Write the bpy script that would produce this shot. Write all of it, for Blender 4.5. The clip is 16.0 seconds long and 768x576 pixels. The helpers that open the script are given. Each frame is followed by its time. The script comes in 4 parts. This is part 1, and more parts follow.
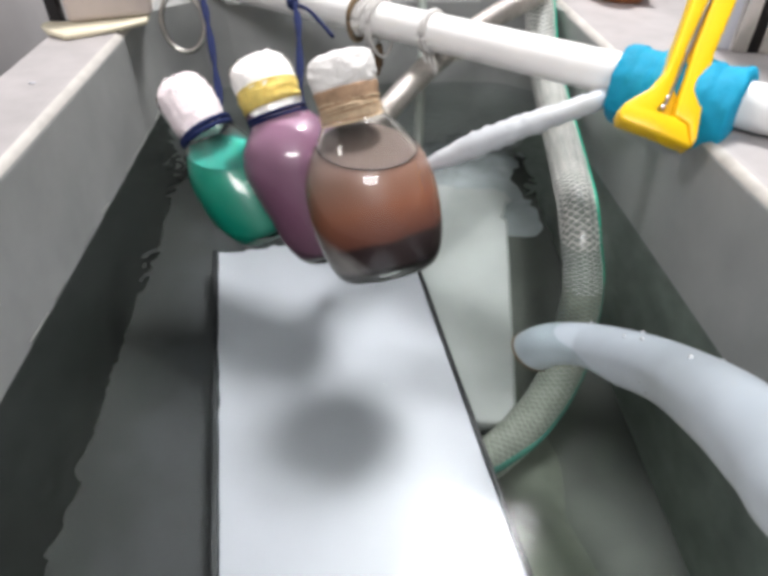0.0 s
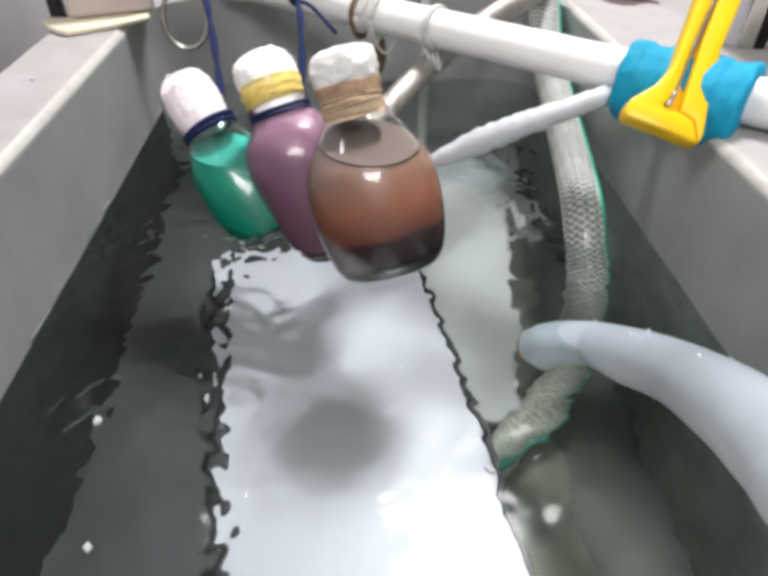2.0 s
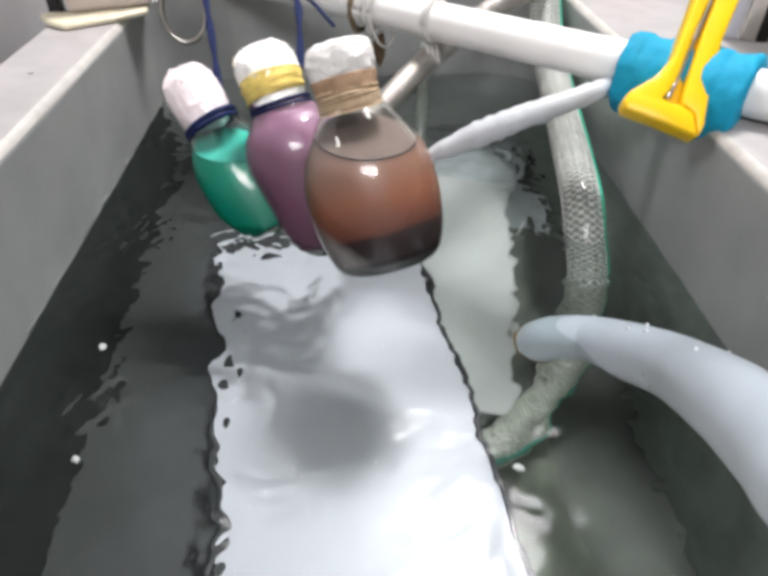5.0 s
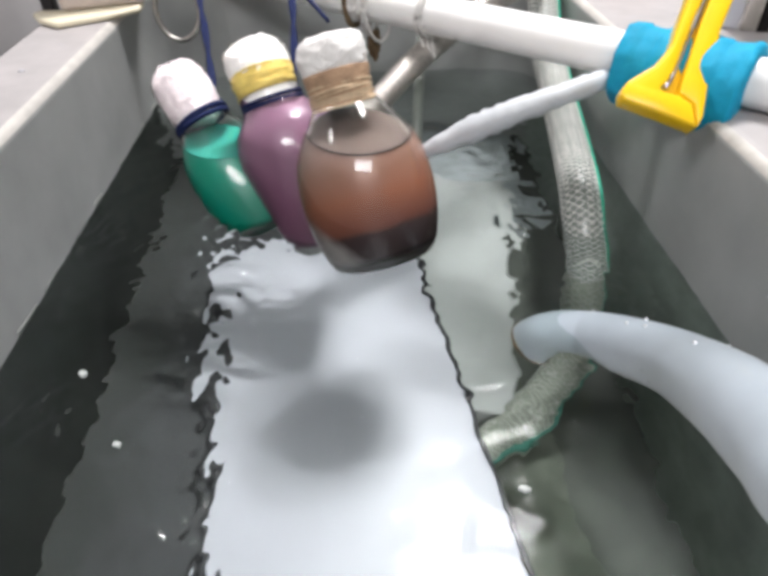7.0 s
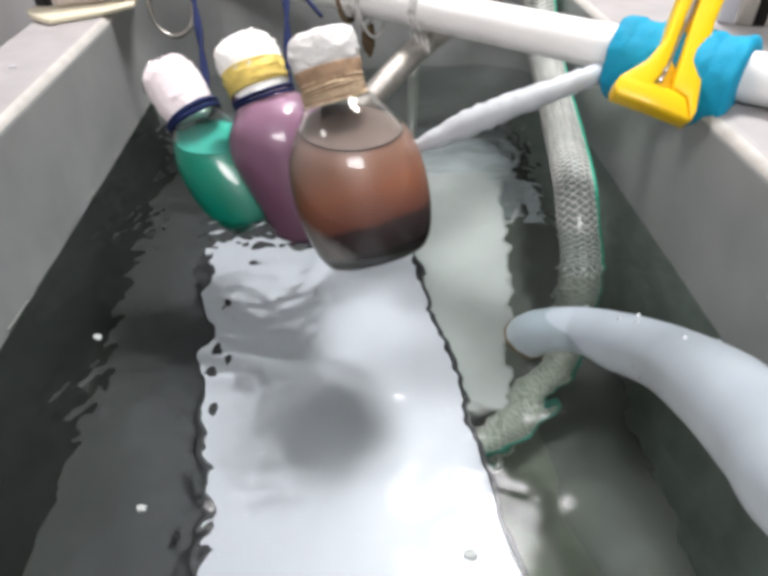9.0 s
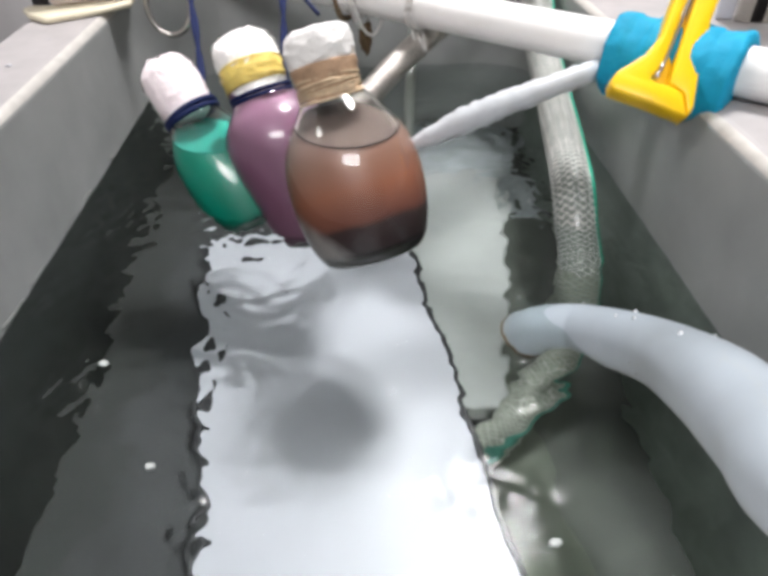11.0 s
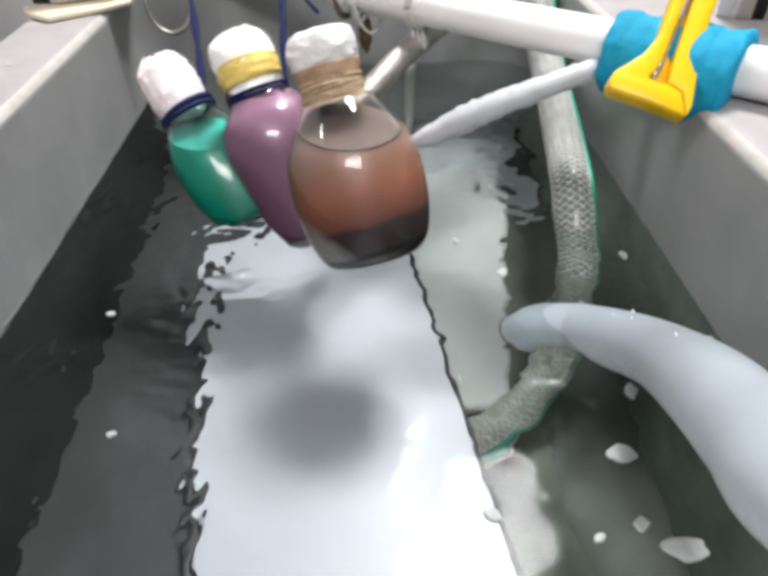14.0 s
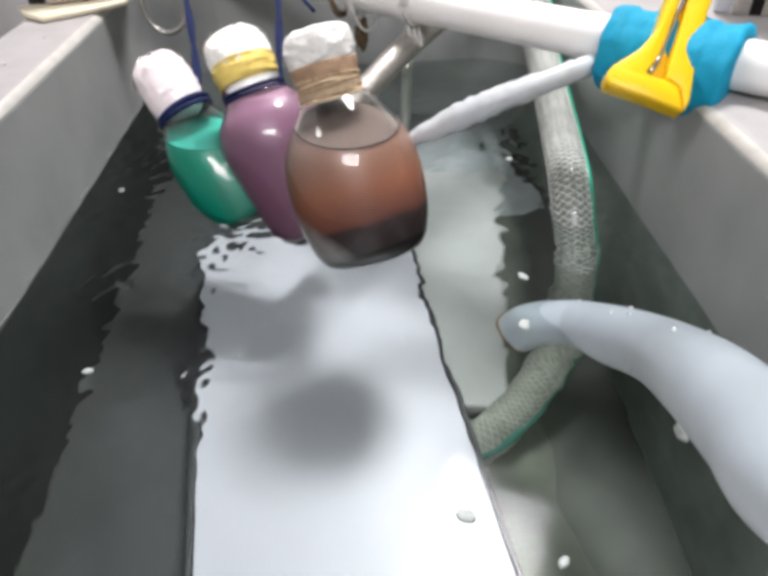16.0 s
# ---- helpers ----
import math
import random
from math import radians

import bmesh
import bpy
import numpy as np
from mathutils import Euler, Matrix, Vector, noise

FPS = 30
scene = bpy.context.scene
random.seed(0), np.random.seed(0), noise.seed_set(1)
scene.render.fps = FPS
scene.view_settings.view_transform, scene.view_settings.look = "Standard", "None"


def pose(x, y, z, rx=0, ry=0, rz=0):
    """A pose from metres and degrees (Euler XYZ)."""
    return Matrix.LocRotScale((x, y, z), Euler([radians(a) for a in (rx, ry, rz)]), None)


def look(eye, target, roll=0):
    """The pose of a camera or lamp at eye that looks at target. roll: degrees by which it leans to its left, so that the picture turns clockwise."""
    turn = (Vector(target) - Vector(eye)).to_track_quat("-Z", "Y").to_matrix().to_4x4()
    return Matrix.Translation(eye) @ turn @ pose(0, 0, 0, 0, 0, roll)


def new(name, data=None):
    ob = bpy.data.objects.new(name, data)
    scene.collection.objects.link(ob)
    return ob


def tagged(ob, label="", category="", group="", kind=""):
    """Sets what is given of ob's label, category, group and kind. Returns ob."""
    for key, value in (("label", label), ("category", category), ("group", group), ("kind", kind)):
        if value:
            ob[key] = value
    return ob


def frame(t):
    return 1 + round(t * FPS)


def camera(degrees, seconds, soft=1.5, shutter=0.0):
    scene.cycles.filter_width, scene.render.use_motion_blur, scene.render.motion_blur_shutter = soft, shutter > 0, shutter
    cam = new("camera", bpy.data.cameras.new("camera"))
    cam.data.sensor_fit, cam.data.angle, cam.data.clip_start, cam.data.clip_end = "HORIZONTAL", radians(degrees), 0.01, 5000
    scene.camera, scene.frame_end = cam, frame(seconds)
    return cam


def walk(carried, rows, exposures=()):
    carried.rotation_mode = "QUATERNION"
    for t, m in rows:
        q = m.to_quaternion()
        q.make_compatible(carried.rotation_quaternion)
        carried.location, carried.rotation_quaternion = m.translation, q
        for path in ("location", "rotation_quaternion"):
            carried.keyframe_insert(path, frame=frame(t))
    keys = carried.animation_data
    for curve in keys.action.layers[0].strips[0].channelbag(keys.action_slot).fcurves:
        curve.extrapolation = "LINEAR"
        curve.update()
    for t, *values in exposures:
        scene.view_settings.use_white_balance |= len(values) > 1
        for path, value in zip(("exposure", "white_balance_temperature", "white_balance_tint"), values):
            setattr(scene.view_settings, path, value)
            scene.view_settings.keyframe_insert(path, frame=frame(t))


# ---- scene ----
cam = camera(65.0, 16.0, soft=4.2, shutter=0.4)

# seconds, eye x, y, z, yaw, pitch, roll (degrees)
CAM = [
    (0, 0.0000, 0.0000, 0.2000, -3.35, -39.30, 0.00),
    (0.5, -0.0009, 0.0005, 0.1994, -3.38, -39.36, -0.05),
    (1, -0.0008, 0.0004, 0.1995, -3.29, -39.41, 0.04),
    (1.5, -0.0001, -0.0000, 0.1991, -3.24, -39.36, 0.07),
    (2, -0.0005, 0.0015, 0.1981, -3.14, -39.42, -0.06),
    (2.5, 0.0006, 0.0022, 0.1965, -3.10, -39.35, -0.25),
    (3, 0.0015, 0.0022, 0.1960, -2.91, -39.44, -0.36),
    (3.5, 0.0017, 0.0018, 0.1958, -2.67, -39.53, -0.34),
    (4, 0.0023, 0.0017, 0.1957, -2.70, -39.55, -0.29),
    (6.5, 0.0036, 0.0026, 0.1943, -2.34, -39.77, -0.67),
    (7, 0.0072, 0.0038, 0.1916, -2.17, -39.64, -1.13),
    (7.5, 0.0082, 0.0050, 0.1904, -2.09, -39.74, -1.26),
    (8, 0.0099, 0.0043, 0.1902, -2.02, -39.74, -1.17),
    (8.5, 0.0120, 0.0038, 0.1898, -1.82, -39.73, -1.33),
    (9, 0.0117, 0.0041, 0.1897, -1.98, -39.79, -1.32),
    (11.5, 0.0144, 0.0037, 0.1876, -1.76, -39.70, -1.63),
    (12, 0.0146, 0.0032, 0.1882, -1.66, -39.80, -1.64),
    (12.5, 0.0147, 0.0020, 0.1894, -1.62, -39.84, -1.59),
    (13, 0.0143, 0.0029, 0.1893, -1.69, -39.85, -1.49),
    (13.5, 0.0153, 0.0043, 0.1892, -1.71, -40.02, -1.78),
    (14, 0.0165, 0.0043, 0.1896, -1.39, -40.14, -1.82),
    (14.5, 0.0160, 0.0036, 0.1896, -1.51, -40.09, -1.82),
    (15, 0.0159, 0.0038, 0.1889, -1.41, -40.05, -1.90),
    (15.5, 0.0164, 0.0035, 0.1885, -1.41, -40.00, -1.99),
    (16, 0.0178, 0.0045, 0.1873, -1.40, -40.01, -2.16),
]


def aim(yaw, pitch, roll):
    a, b = radians(yaw), radians(pitch)
    return Vector((-math.sin(a) * math.cos(b), math.cos(a) * math.cos(b), math.sin(b))), roll


def cam_pose(x, y, z, yaw, pitch, roll):
    way, lean = aim(yaw, pitch, roll)
    return look((x, y, z), Vector((x, y, z)) + way, lean)


walk(cam, [(r[0], cam_pose(*r[1:])) for r in CAM])

# ---- light ----
EXPOSURE = 0.25
scene.view_settings.exposure = EXPOSURE
world = bpy.data.worlds.new("world")
scene.world = world
world.use_nodes = True
world.node_tree.nodes["Background"].inputs[0].default_value = (0.9, 0.95, 1.0, 1)
world.node_tree.nodes["Background"].inputs[1].default_value = 0.15
CEIL = 1.55
# x, y, width, length, watts, and the place that the lamp is turned to
# shadows imply the first; the other two are unseen fill lamps, added to brighten
LIGHTS = [(0.28, 0.81, 0.30, 0.30, 27, (0.0, 0.25, 0.0)), (-1.6, 0.4, 0.3, 1.2, 21, (-0.8, 0.3, 0)), (0.0, -1.2, 0.9, 0.4, 17, (0.0, -0.2, 0))]


def lamp(x, y, sx, sy, watts, target):
    d = bpy.data.lights.new("ceiling_lamp", "AREA")
    d.shape, d.size, d.size_y, d.energy, d.color = "RECTANGLE", sx, sy, watts, (0.99, 0.975, 0.995)
    ob = new("ceiling_lamp", d)
    ob.matrix_world = look((x, y, CEIL - 0.13), Vector(target) + Vector((0, 0.0001, 0)))
    return ob


for row in LIGHTS:
    lamp(*row)


# ---- materials ----
def mat(name, base, rough=0.5, metal=0.0, vary=0.15, scale=60.0, bump=0.0, bump_scale=400.0, second=None, coat=0.0, trans=0.0, ior=1.45, sss=0.0, sss_far=0.006):
    m = bpy.data.materials.new(name)
    m.use_nodes = True
    nt = m.node_tree
    b = nt.nodes["Principled BSDF"]
    co = nt.nodes.new("ShaderNodeTexCoord")
    n1 = nt.nodes.new("ShaderNodeTexNoise")
    n1.inputs["Scale"].default_value, n1.inputs["Detail"].default_value = scale, 6
    nt.links.new(co.outputs["Object"], n1.inputs["Vector"])
    n2 = nt.nodes.new("ShaderNodeTexNoise")
    n2.inputs["Scale"].default_value, n2.inputs["Detail"].default_value = scale * 0.13, 3
    nt.links.new(co.outputs["Object"], n2.inputs["Vector"])
    ad = nt.nodes.new("ShaderNodeMath")
    ad.operation = "ADD"
    nt.links.new(n1.outputs["Fac"], ad.inputs[0])
    nt.links.new(n2.outputs["Fac"], ad.inputs[1])
    mr = nt.nodes.new("ShaderNodeMapRange")
    mr.inputs["From Min"].default_value, mr.inputs["From Max"].default_value = 0.65, 1.35
    nt.links.new(ad.outputs[0], mr.inputs["Value"])
    ramp = nt.nodes.new("ShaderNodeMix")
    ramp.data_type = "RGBA"
    c2 = second or tuple(c * (1 - vary) for c in base)
    ramp.inputs["A"].default_value = (*c2, 1)
    ramp.inputs["B"].default_value = (*[min(1, c * (1 + vary * 0.5)) for c in base], 1)
    nt.links.new(mr.outputs[0], ramp.inputs["Factor"])
    nt.links.new(ramp.outputs["Result"], b.inputs["Base Color"])
    b.inputs["Roughness"].default_value = rough
    b.inputs["Metallic"].default_value = metal
    b.inputs["Coat Weight"].default_value = coat
    b.inputs["Transmission Weight"].default_value = trans
    b.inputs["IOR"].default_value = ior
    if sss:
        b.inputs["Subsurface Weight"].default_value = sss
        b.inputs["Subsurface Radius"].default_value = (sss_far, sss_far, sss_far)
        b.inputs["Subsurface Scale"].default_value = 1.0
    if bump:
        n3 = nt.nodes.new("ShaderNodeTexNoise")
        n3.inputs["Scale"].default_value, n3.inputs["Detail"].default_value = bump_scale, 4
        nt.links.new(co.outputs["Object"], n3.inputs["Vector"])
        bp = nt.nodes.new("ShaderNodeBump")
        bp.inputs["Strength"].default_value, bp.inputs["Distance"].default_value = bump, 0.001
        nt.links.new(n3.outputs["Fac"], bp.inputs["Height"])
        nt.links.new(bp.outputs[0], b.inputs["Normal"])
    return m


def glass(name, color, ior, rough=0.0):
    m = bpy.data.materials.new(name)
    m.use_nodes = True
    nt = m.node_tree
    nt.nodes.clear()
    out = nt.nodes.new("ShaderNodeOutputMaterial")
    g = nt.nodes.new("ShaderNodeBsdfGlass")
    g.inputs["Color"].default_value, g.inputs["IOR"].default_value, g.inputs["Roughness"].default_value = (*color, 1), ior, rough
    nt.links.new(g.outputs[0], out.inputs["Surface"])
    return m


def layered(name, stops, rough=0.35, scale=70.0, wobble=0.006, trans=0.0):
    """Colours by height along the object's own axis, as a settled liquid shows them."""
    m = mat(name, (0.5, 0.5, 0.5), rough, trans=trans)
    nt = m.node_tree
    b = nt.nodes["Principled BSDF"]
    co = nt.nodes.new("ShaderNodeTexCoord")
    sep = nt.nodes.new("ShaderNodeSeparateXYZ")
    nt.links.new(co.outputs["Object"], sep.inputs[0])
    no = nt.nodes.new("ShaderNodeTexNoise")
    no.inputs["Scale"].default_value, no.inputs["Detail"].default_value = scale, 4
    nt.links.new(co.outputs["Object"], no.inputs["Vector"])
    ma = nt.nodes.new("ShaderNodeMath")
    ma.operation = "MULTIPLY_ADD"
    ma.inputs[1].default_value = wobble
    nt.links.new(no.outputs["Fac"], ma.inputs[0])
    nt.links.new(sep.outputs["Z"], ma.inputs[2])
    mr = nt.nodes.new("ShaderNodeMapRange")
    mr.inputs["From Min"].default_value, mr.inputs["From Max"].default_value = 0.0, 0.08
    nt.links.new(ma.outputs[0], mr.inputs["Value"])
    cr = nt.nodes.new("ShaderNodeValToRGB")
    els = cr.color_ramp.elements
    while len(els) < len(stops):
        els.new(0.5)
    for e, (z, c) in zip(els, stops):
        e.position, e.color = z / 0.08, (*c, 1)
    nt.links.new(mr.outputs[0], cr.inputs["Fac"])
    nt.links.new(cr.outputs["Color"], b.inputs["Base Color"])
    return m


TANK = mat("grey_plastic", (0.355, 0.362, 0.35), 0.42, vary=0.24, scale=26, bump=0.15, bump_scale=500)
LEDGE = mat("grey_ledge", (0.41, 0.385, 0.38), 0.5, vary=0.18, scale=55, bump=0.2, bump_scale=500)
FLOOR_WET = mat("grey_tank_floor", (0.115, 0.128, 0.102), 0.6, vary=0.35, scale=45)
RIM_PALE = mat("pale_rim", (0.60, 0.57, 0.53), 0.45, vary=0.3, scale=70, bump=0.3, bump_scale=300)


def floor_bands(m, bands):
    """Floor colour that changes across its width: rows of start and end in x, wander, noise scale, and the colour
    reached.
    """
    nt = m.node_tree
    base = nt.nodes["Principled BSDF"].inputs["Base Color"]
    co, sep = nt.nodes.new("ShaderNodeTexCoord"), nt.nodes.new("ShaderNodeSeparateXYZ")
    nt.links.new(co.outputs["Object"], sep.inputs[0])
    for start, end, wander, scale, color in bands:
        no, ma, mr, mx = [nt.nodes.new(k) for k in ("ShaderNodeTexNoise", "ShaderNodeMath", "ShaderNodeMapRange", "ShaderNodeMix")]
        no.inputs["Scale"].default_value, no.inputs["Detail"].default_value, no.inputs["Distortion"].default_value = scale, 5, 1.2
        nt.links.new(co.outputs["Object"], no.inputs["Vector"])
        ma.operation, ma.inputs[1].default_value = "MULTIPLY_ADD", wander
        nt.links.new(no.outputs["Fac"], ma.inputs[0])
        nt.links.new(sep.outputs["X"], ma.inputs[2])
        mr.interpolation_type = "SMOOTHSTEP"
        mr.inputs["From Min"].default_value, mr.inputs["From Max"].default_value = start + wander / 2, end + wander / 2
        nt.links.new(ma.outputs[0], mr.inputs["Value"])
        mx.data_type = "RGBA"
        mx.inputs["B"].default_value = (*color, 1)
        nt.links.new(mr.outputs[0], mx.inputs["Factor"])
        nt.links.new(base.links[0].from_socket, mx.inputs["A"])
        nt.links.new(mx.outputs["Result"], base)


# paler beside the board, darker towards both long walls
floor_bands(FLOOR_WET, [(0.068, 0.155, 0.06, 20, (0.035, 0.039, 0.033)), (0.01, -0.01, 0.0, 20, (0.036, 0.037, 0.039)), (-0.098, -0.138, 0.085, 30, (0.018, 0.020, 0.018))])
SILT = mat("pale_silt", (0.135, 0.15, 0.118), 0.8, vary=0.4, scale=60)
# east wall under water: lighter greenish copy, its light put into the colour
WALL_LIT = mat("lit_greenish_plastic", (0.25, 0.285, 0.25), 0.5, vary=0.45, scale=45, bump=0.2)
SILT_MURK = mat("grey_silt_and_murk", (0.30, 0.32, 0.33), 0.8, vary=0.35, scale=50)
# west wall under water: dark copy, its shade put into the colour
WALL_SHADED = mat("shaded_underwater_plastic", (0.034, 0.039, 0.034), 0.5, vary=0.5, scale=40, bump=0.2)
BOARD = mat("white_board", (0.50, 0.503, 0.545), 0.4, vary=0.06, scale=25)
BLOCK = mat("pale_block", (0.36, 0.37, 0.36), 0.6, vary=0.2, scale=25)
DARK = mat("dark_edge_shade", (0.015, 0.015, 0.017), 0.5)
WATER = glass("water", (0.73, 0.775, 0.76), 1.33, 0.0)
# clear below, its gloss scaled down to weaken the lamp's reflection
wt = WATER.node_tree
wt.nodes.remove(wt.nodes["Glass BSDF"])
w_through, w_gloss, w_mix = wt.nodes.new("ShaderNodeBsdfRefraction"), wt.nodes.new("ShaderNodeBsdfGlossy"), wt.nodes.new("ShaderNodeMixShader")
w_through.inputs["Color"].default_value = (0.73, 0.775, 0.76, 1)
w_through.inputs["IOR"].default_value, w_through.inputs["Roughness"].default_value = 1.33, 0.05
w_gloss.inputs["Roughness"].default_value = 0.08
w_fresnel, w_scale = wt.nodes.new("ShaderNodeFresnel"), wt.nodes.new("ShaderNodeMath")
w_fresnel.inputs["IOR"].default_value = 1.33
w_scale.operation = "MULTIPLY"
w_scale.inputs[1].default_value = 0.27
wt.links.new(w_fresnel.outputs[0], w_scale.inputs[0])
wt.links.new(w_scale.outputs[0], w_mix.inputs[0])
wt.links.new(w_through.outputs[0], w_mix.inputs[1])
wt.links.new(w_gloss.outputs[0], w_mix.inputs[2])
wt.links.new(w_mix.outputs[0], wt.nodes["Material Output"].inputs["Surface"])
GLASS = glass("clear_glass", (0.97, 0.975, 0.97), 1.45)
PVC = mat("white_plastic_pipe", (0.90, 0.885, 0.86), 0.35, vary=0.06, scale=50, bump=0.05)
TAPE = mat("blue_cloth_tape", (0.0, 0.33, 0.54), 0.72, vary=0.2, scale=120, bump=0.5, bump_scale=900)
YELLOW = mat("yellow_plastic", (0.97, 0.60, 0.008), 0.35, vary=0.08, scale=80, coat=0.2)
STEEL = mat("steel_wire", (0.6, 0.57, 0.53), 0.25, metal=1.0, vary=0.2, scale=150)
MILKY = mat("milky_silicone", (0.50, 0.57, 0.635), 0.35, vary=0.12, scale=60, bump=0.12, bump_scale=200, coat=0.3)
mn = MILKY.node_tree
m_through, m_mix = mn.nodes.new("ShaderNodeBsdfTranslucent"), mn.nodes.new("ShaderNodeMixShader")
m_through.inputs["Color"].default_value, m_mix.inputs[0].default_value = (0.90, 0.86, 0.80, 1), 0.3
mn.links.new(mn.nodes["Principled BSDF"].outputs[0], m_mix.inputs[1])
mn.links.new(m_through.outputs[0], m_mix.inputs[2])
mn.links.new(m_mix.outputs[0], mn.nodes["Material Output"].inputs["Surface"])
DROP = mat("water_drop", (0.92, 0.94, 0.95), 0.05, vary=0.02, trans=0.35, ior=1.33, coat=1.0)
CRUST = mat("milky_thin_tube", (0.56, 0.58, 0.60), 0.4, vary=0.08, scale=120, bump=0.5, bump_scale=400, sss=0.5)
COTTON = mat("cotton", (0.92, 0.89, 0.86), 0.85, vary=0.12, scale=200, bump=0.9, bump_scale=500)
COTTON_PINK = mat("pinkish_cotton", (0.82, 0.73, 0.74), 0.7, vary=0.15, scale=200, bump=0.9, bump_scale=500, coat=0.4)
FILM = glass("plastic_film", (0.98, 0.98, 0.98), 1.12, 0.12)
YBAND = mat("yellow_band", (0.75, 0.58, 0.16), 0.6, vary=0.25, scale=250, bump=0.8, bump_scale=700)
TWINE = mat("tan_twine", (0.62, 0.40, 0.25), 0.7, vary=0.5, scale=140, bump=0.8, bump_scale=900)
STRAW = mat("straw_twine", (0.66, 0.50, 0.33), 0.7, vary=0.4, scale=300, bump=0.8, bump_scale=900)
BARK = mat("brown_knot", (0.16, 0.10, 0.05), 0.8, vary=0.5, scale=300, bump=0.9)
TWINE_DARK = mat("brown_twine", (0.22, 0.15, 0.085), 0.8, vary=0.4, scale=300, bump=0.9, bump_scale=900)
BLUE = mat("blue_cord", (0.003, 0.012, 0.075), 0.8, vary=0.3, scale=300, bump=0.5, bump_scale=1500)
STRING = mat("white_string", (0.75, 0.73, 0.70), 0.7, vary=0.2, scale=300, bump=0.6, bump_scale=1500)
HOSE = mat("clear_hose", (0.20, 0.225, 0.20), 0.3, vary=0.1, scale=60, coat=0.4)
BRAID = mat("braid_thread", (0.72, 0.71, 0.67), 0.6, vary=0.1, scale=200)
GREENL = mat("green_stripe", (0.02, 0.38, 0.24), 0.4, vary=0.2, scale=120)
# hose colours deep under water, with the water's haze painted in
SUNKEN = mat("hazed_hose", (0.24, 0.26, 0.215), 0.7, vary=0.3, scale=90)
SUNKEN_GREEN = mat("hazed_green", (0.05, 0.20, 0.15), 0.7, vary=0.3, scale=90)
SUNKEN_BRAID = mat("hazed_thread", (0.38, 0.395, 0.35), 0.7, vary=0.3, scale=90)
FLEX = mat("braided_steel", (0.56, 0.53, 0.49), 0.36, metal=0.85, vary=0.35, scale=500, bump=0.8, bump_scale=900)
CREAM = mat("cream_plastic", (0.80, 0.73, 0.55), 0.4, vary=0.08, scale=60)
PINKW = mat("pinkish_white_plastic", (0.62, 0.54, 0.50), 0.55, vary=0.12, scale=40)
GREYC = mat("grey_white_sheet", (0.55, 0.53, 0.53), 0.8, vary=0.15, scale=25)
BLACKP = mat("black_plastic", (0.02, 0.018, 0.018), 0.4)
ORANGE = mat("orange_brown_plastic", (0.42, 0.16, 0.06), 0.5, vary=0.3, scale=80)
PLASTER = mat("plaster", (0.60, 0.60, 0.59), 0.9, vary=0.06, scale=6)
CONCRETE = mat("floor_concrete", (0.30, 0.29, 0.28), 0.8, vary=0.2, scale=8)
PALE_LINE = mat("grey_waterline", (0.24, 0.25, 0.23), 0.6, vary=0.3, scale=300)
FOAM_GLINT = mat("white_foam_and_glint", (0.48, 0.51, 0.49), 0.5, vary=0.2, scale=300, bump=0.6, bump_scale=900)
TEAL = layered("teal_liquid", [(0.0, (0.0, 0.10, 0.065)), (0.02, (0.0, 0.17, 0.11)), (0.055, (0.0, 0.22, 0.145)), (0.08, (0.02, 0.30, 0.22))])
PURPLE = layered("purple_liquid", [(0.0, (0.12, 0.10, 0.115)), (0.012, (0.11, 0.05, 0.08)), (0.04, (0.15, 0.066, 0.11)), (0.08, (0.20, 0.10, 0.155))])
BROWN = layered("brown_liquid", [(0.0, (0.016, 0.012, 0.013)), (0.0215, (0.03, 0.016, 0.016)), (0.0245, (0.13, 0.045, 0.03)), (0.038, (0.23, 0.09, 0.05)), (0.052, (0.23, 0.13, 0.095)), (0.066, (0.25, 0.185, 0.16))], wobble=0.004)
# pale view through the glass at the brown bottle's low side, painted into the liquid
bn = BROWN.node_tree
b_co, b_dot, b_noise, b_sum, b_fade, b_mix = [bn.nodes.new(k) for k in ("ShaderNodeTexCoord", "ShaderNodeVectorMath", "ShaderNodeTexNoise", "ShaderNodeMath", "ShaderNodeMapRange", "ShaderNodeMix")]
b_dot.operation, b_sum.operation, b_mix.data_type = "DOT_PRODUCT", "MULTIPLY_ADD", "RGBA"
b_dot.inputs[1].default_value = (-0.75, 0.0, -0.66)
b_noise.inputs["Scale"].default_value, b_noise.inputs["Detail"].default_value = 90, 4
b_sum.inputs[1].default_value = 0.010
b_fade.inputs["From Min"].default_value, b_fade.inputs["From Max"].default_value = 0.0045, 0.0115
b_fade.inputs["To Max"].default_value = 0.85
b_mix.inputs["B"].default_value = (0.27, 0.255, 0.245, 1)
bn.links.new(b_co.outputs["Object"], b_dot.inputs[0])
bn.links.new(b_co.outputs["Object"], b_noise.inputs["Vector"])
bn.links.new(b_noise.outputs["Fac"], b_sum.inputs[0])
bn.links.new(b_dot.outputs["Value"], b_sum.inputs[2])
bn.links.new(b_sum.outputs[0], b_fade.inputs["Value"])
bn.links.new(b_fade.outputs[0], b_mix.inputs["Factor"])
b_base = bn.nodes["Principled BSDF"].inputs["Base Color"]
bn.links.new(b_base.links[0].from_socket, b_mix.inputs["A"])
bn.links.new(b_mix.outputs["Result"], b_base)
DARKLIQ = mat("dark_liquid_line", (0.03, 0.02, 0.018), 0.4)
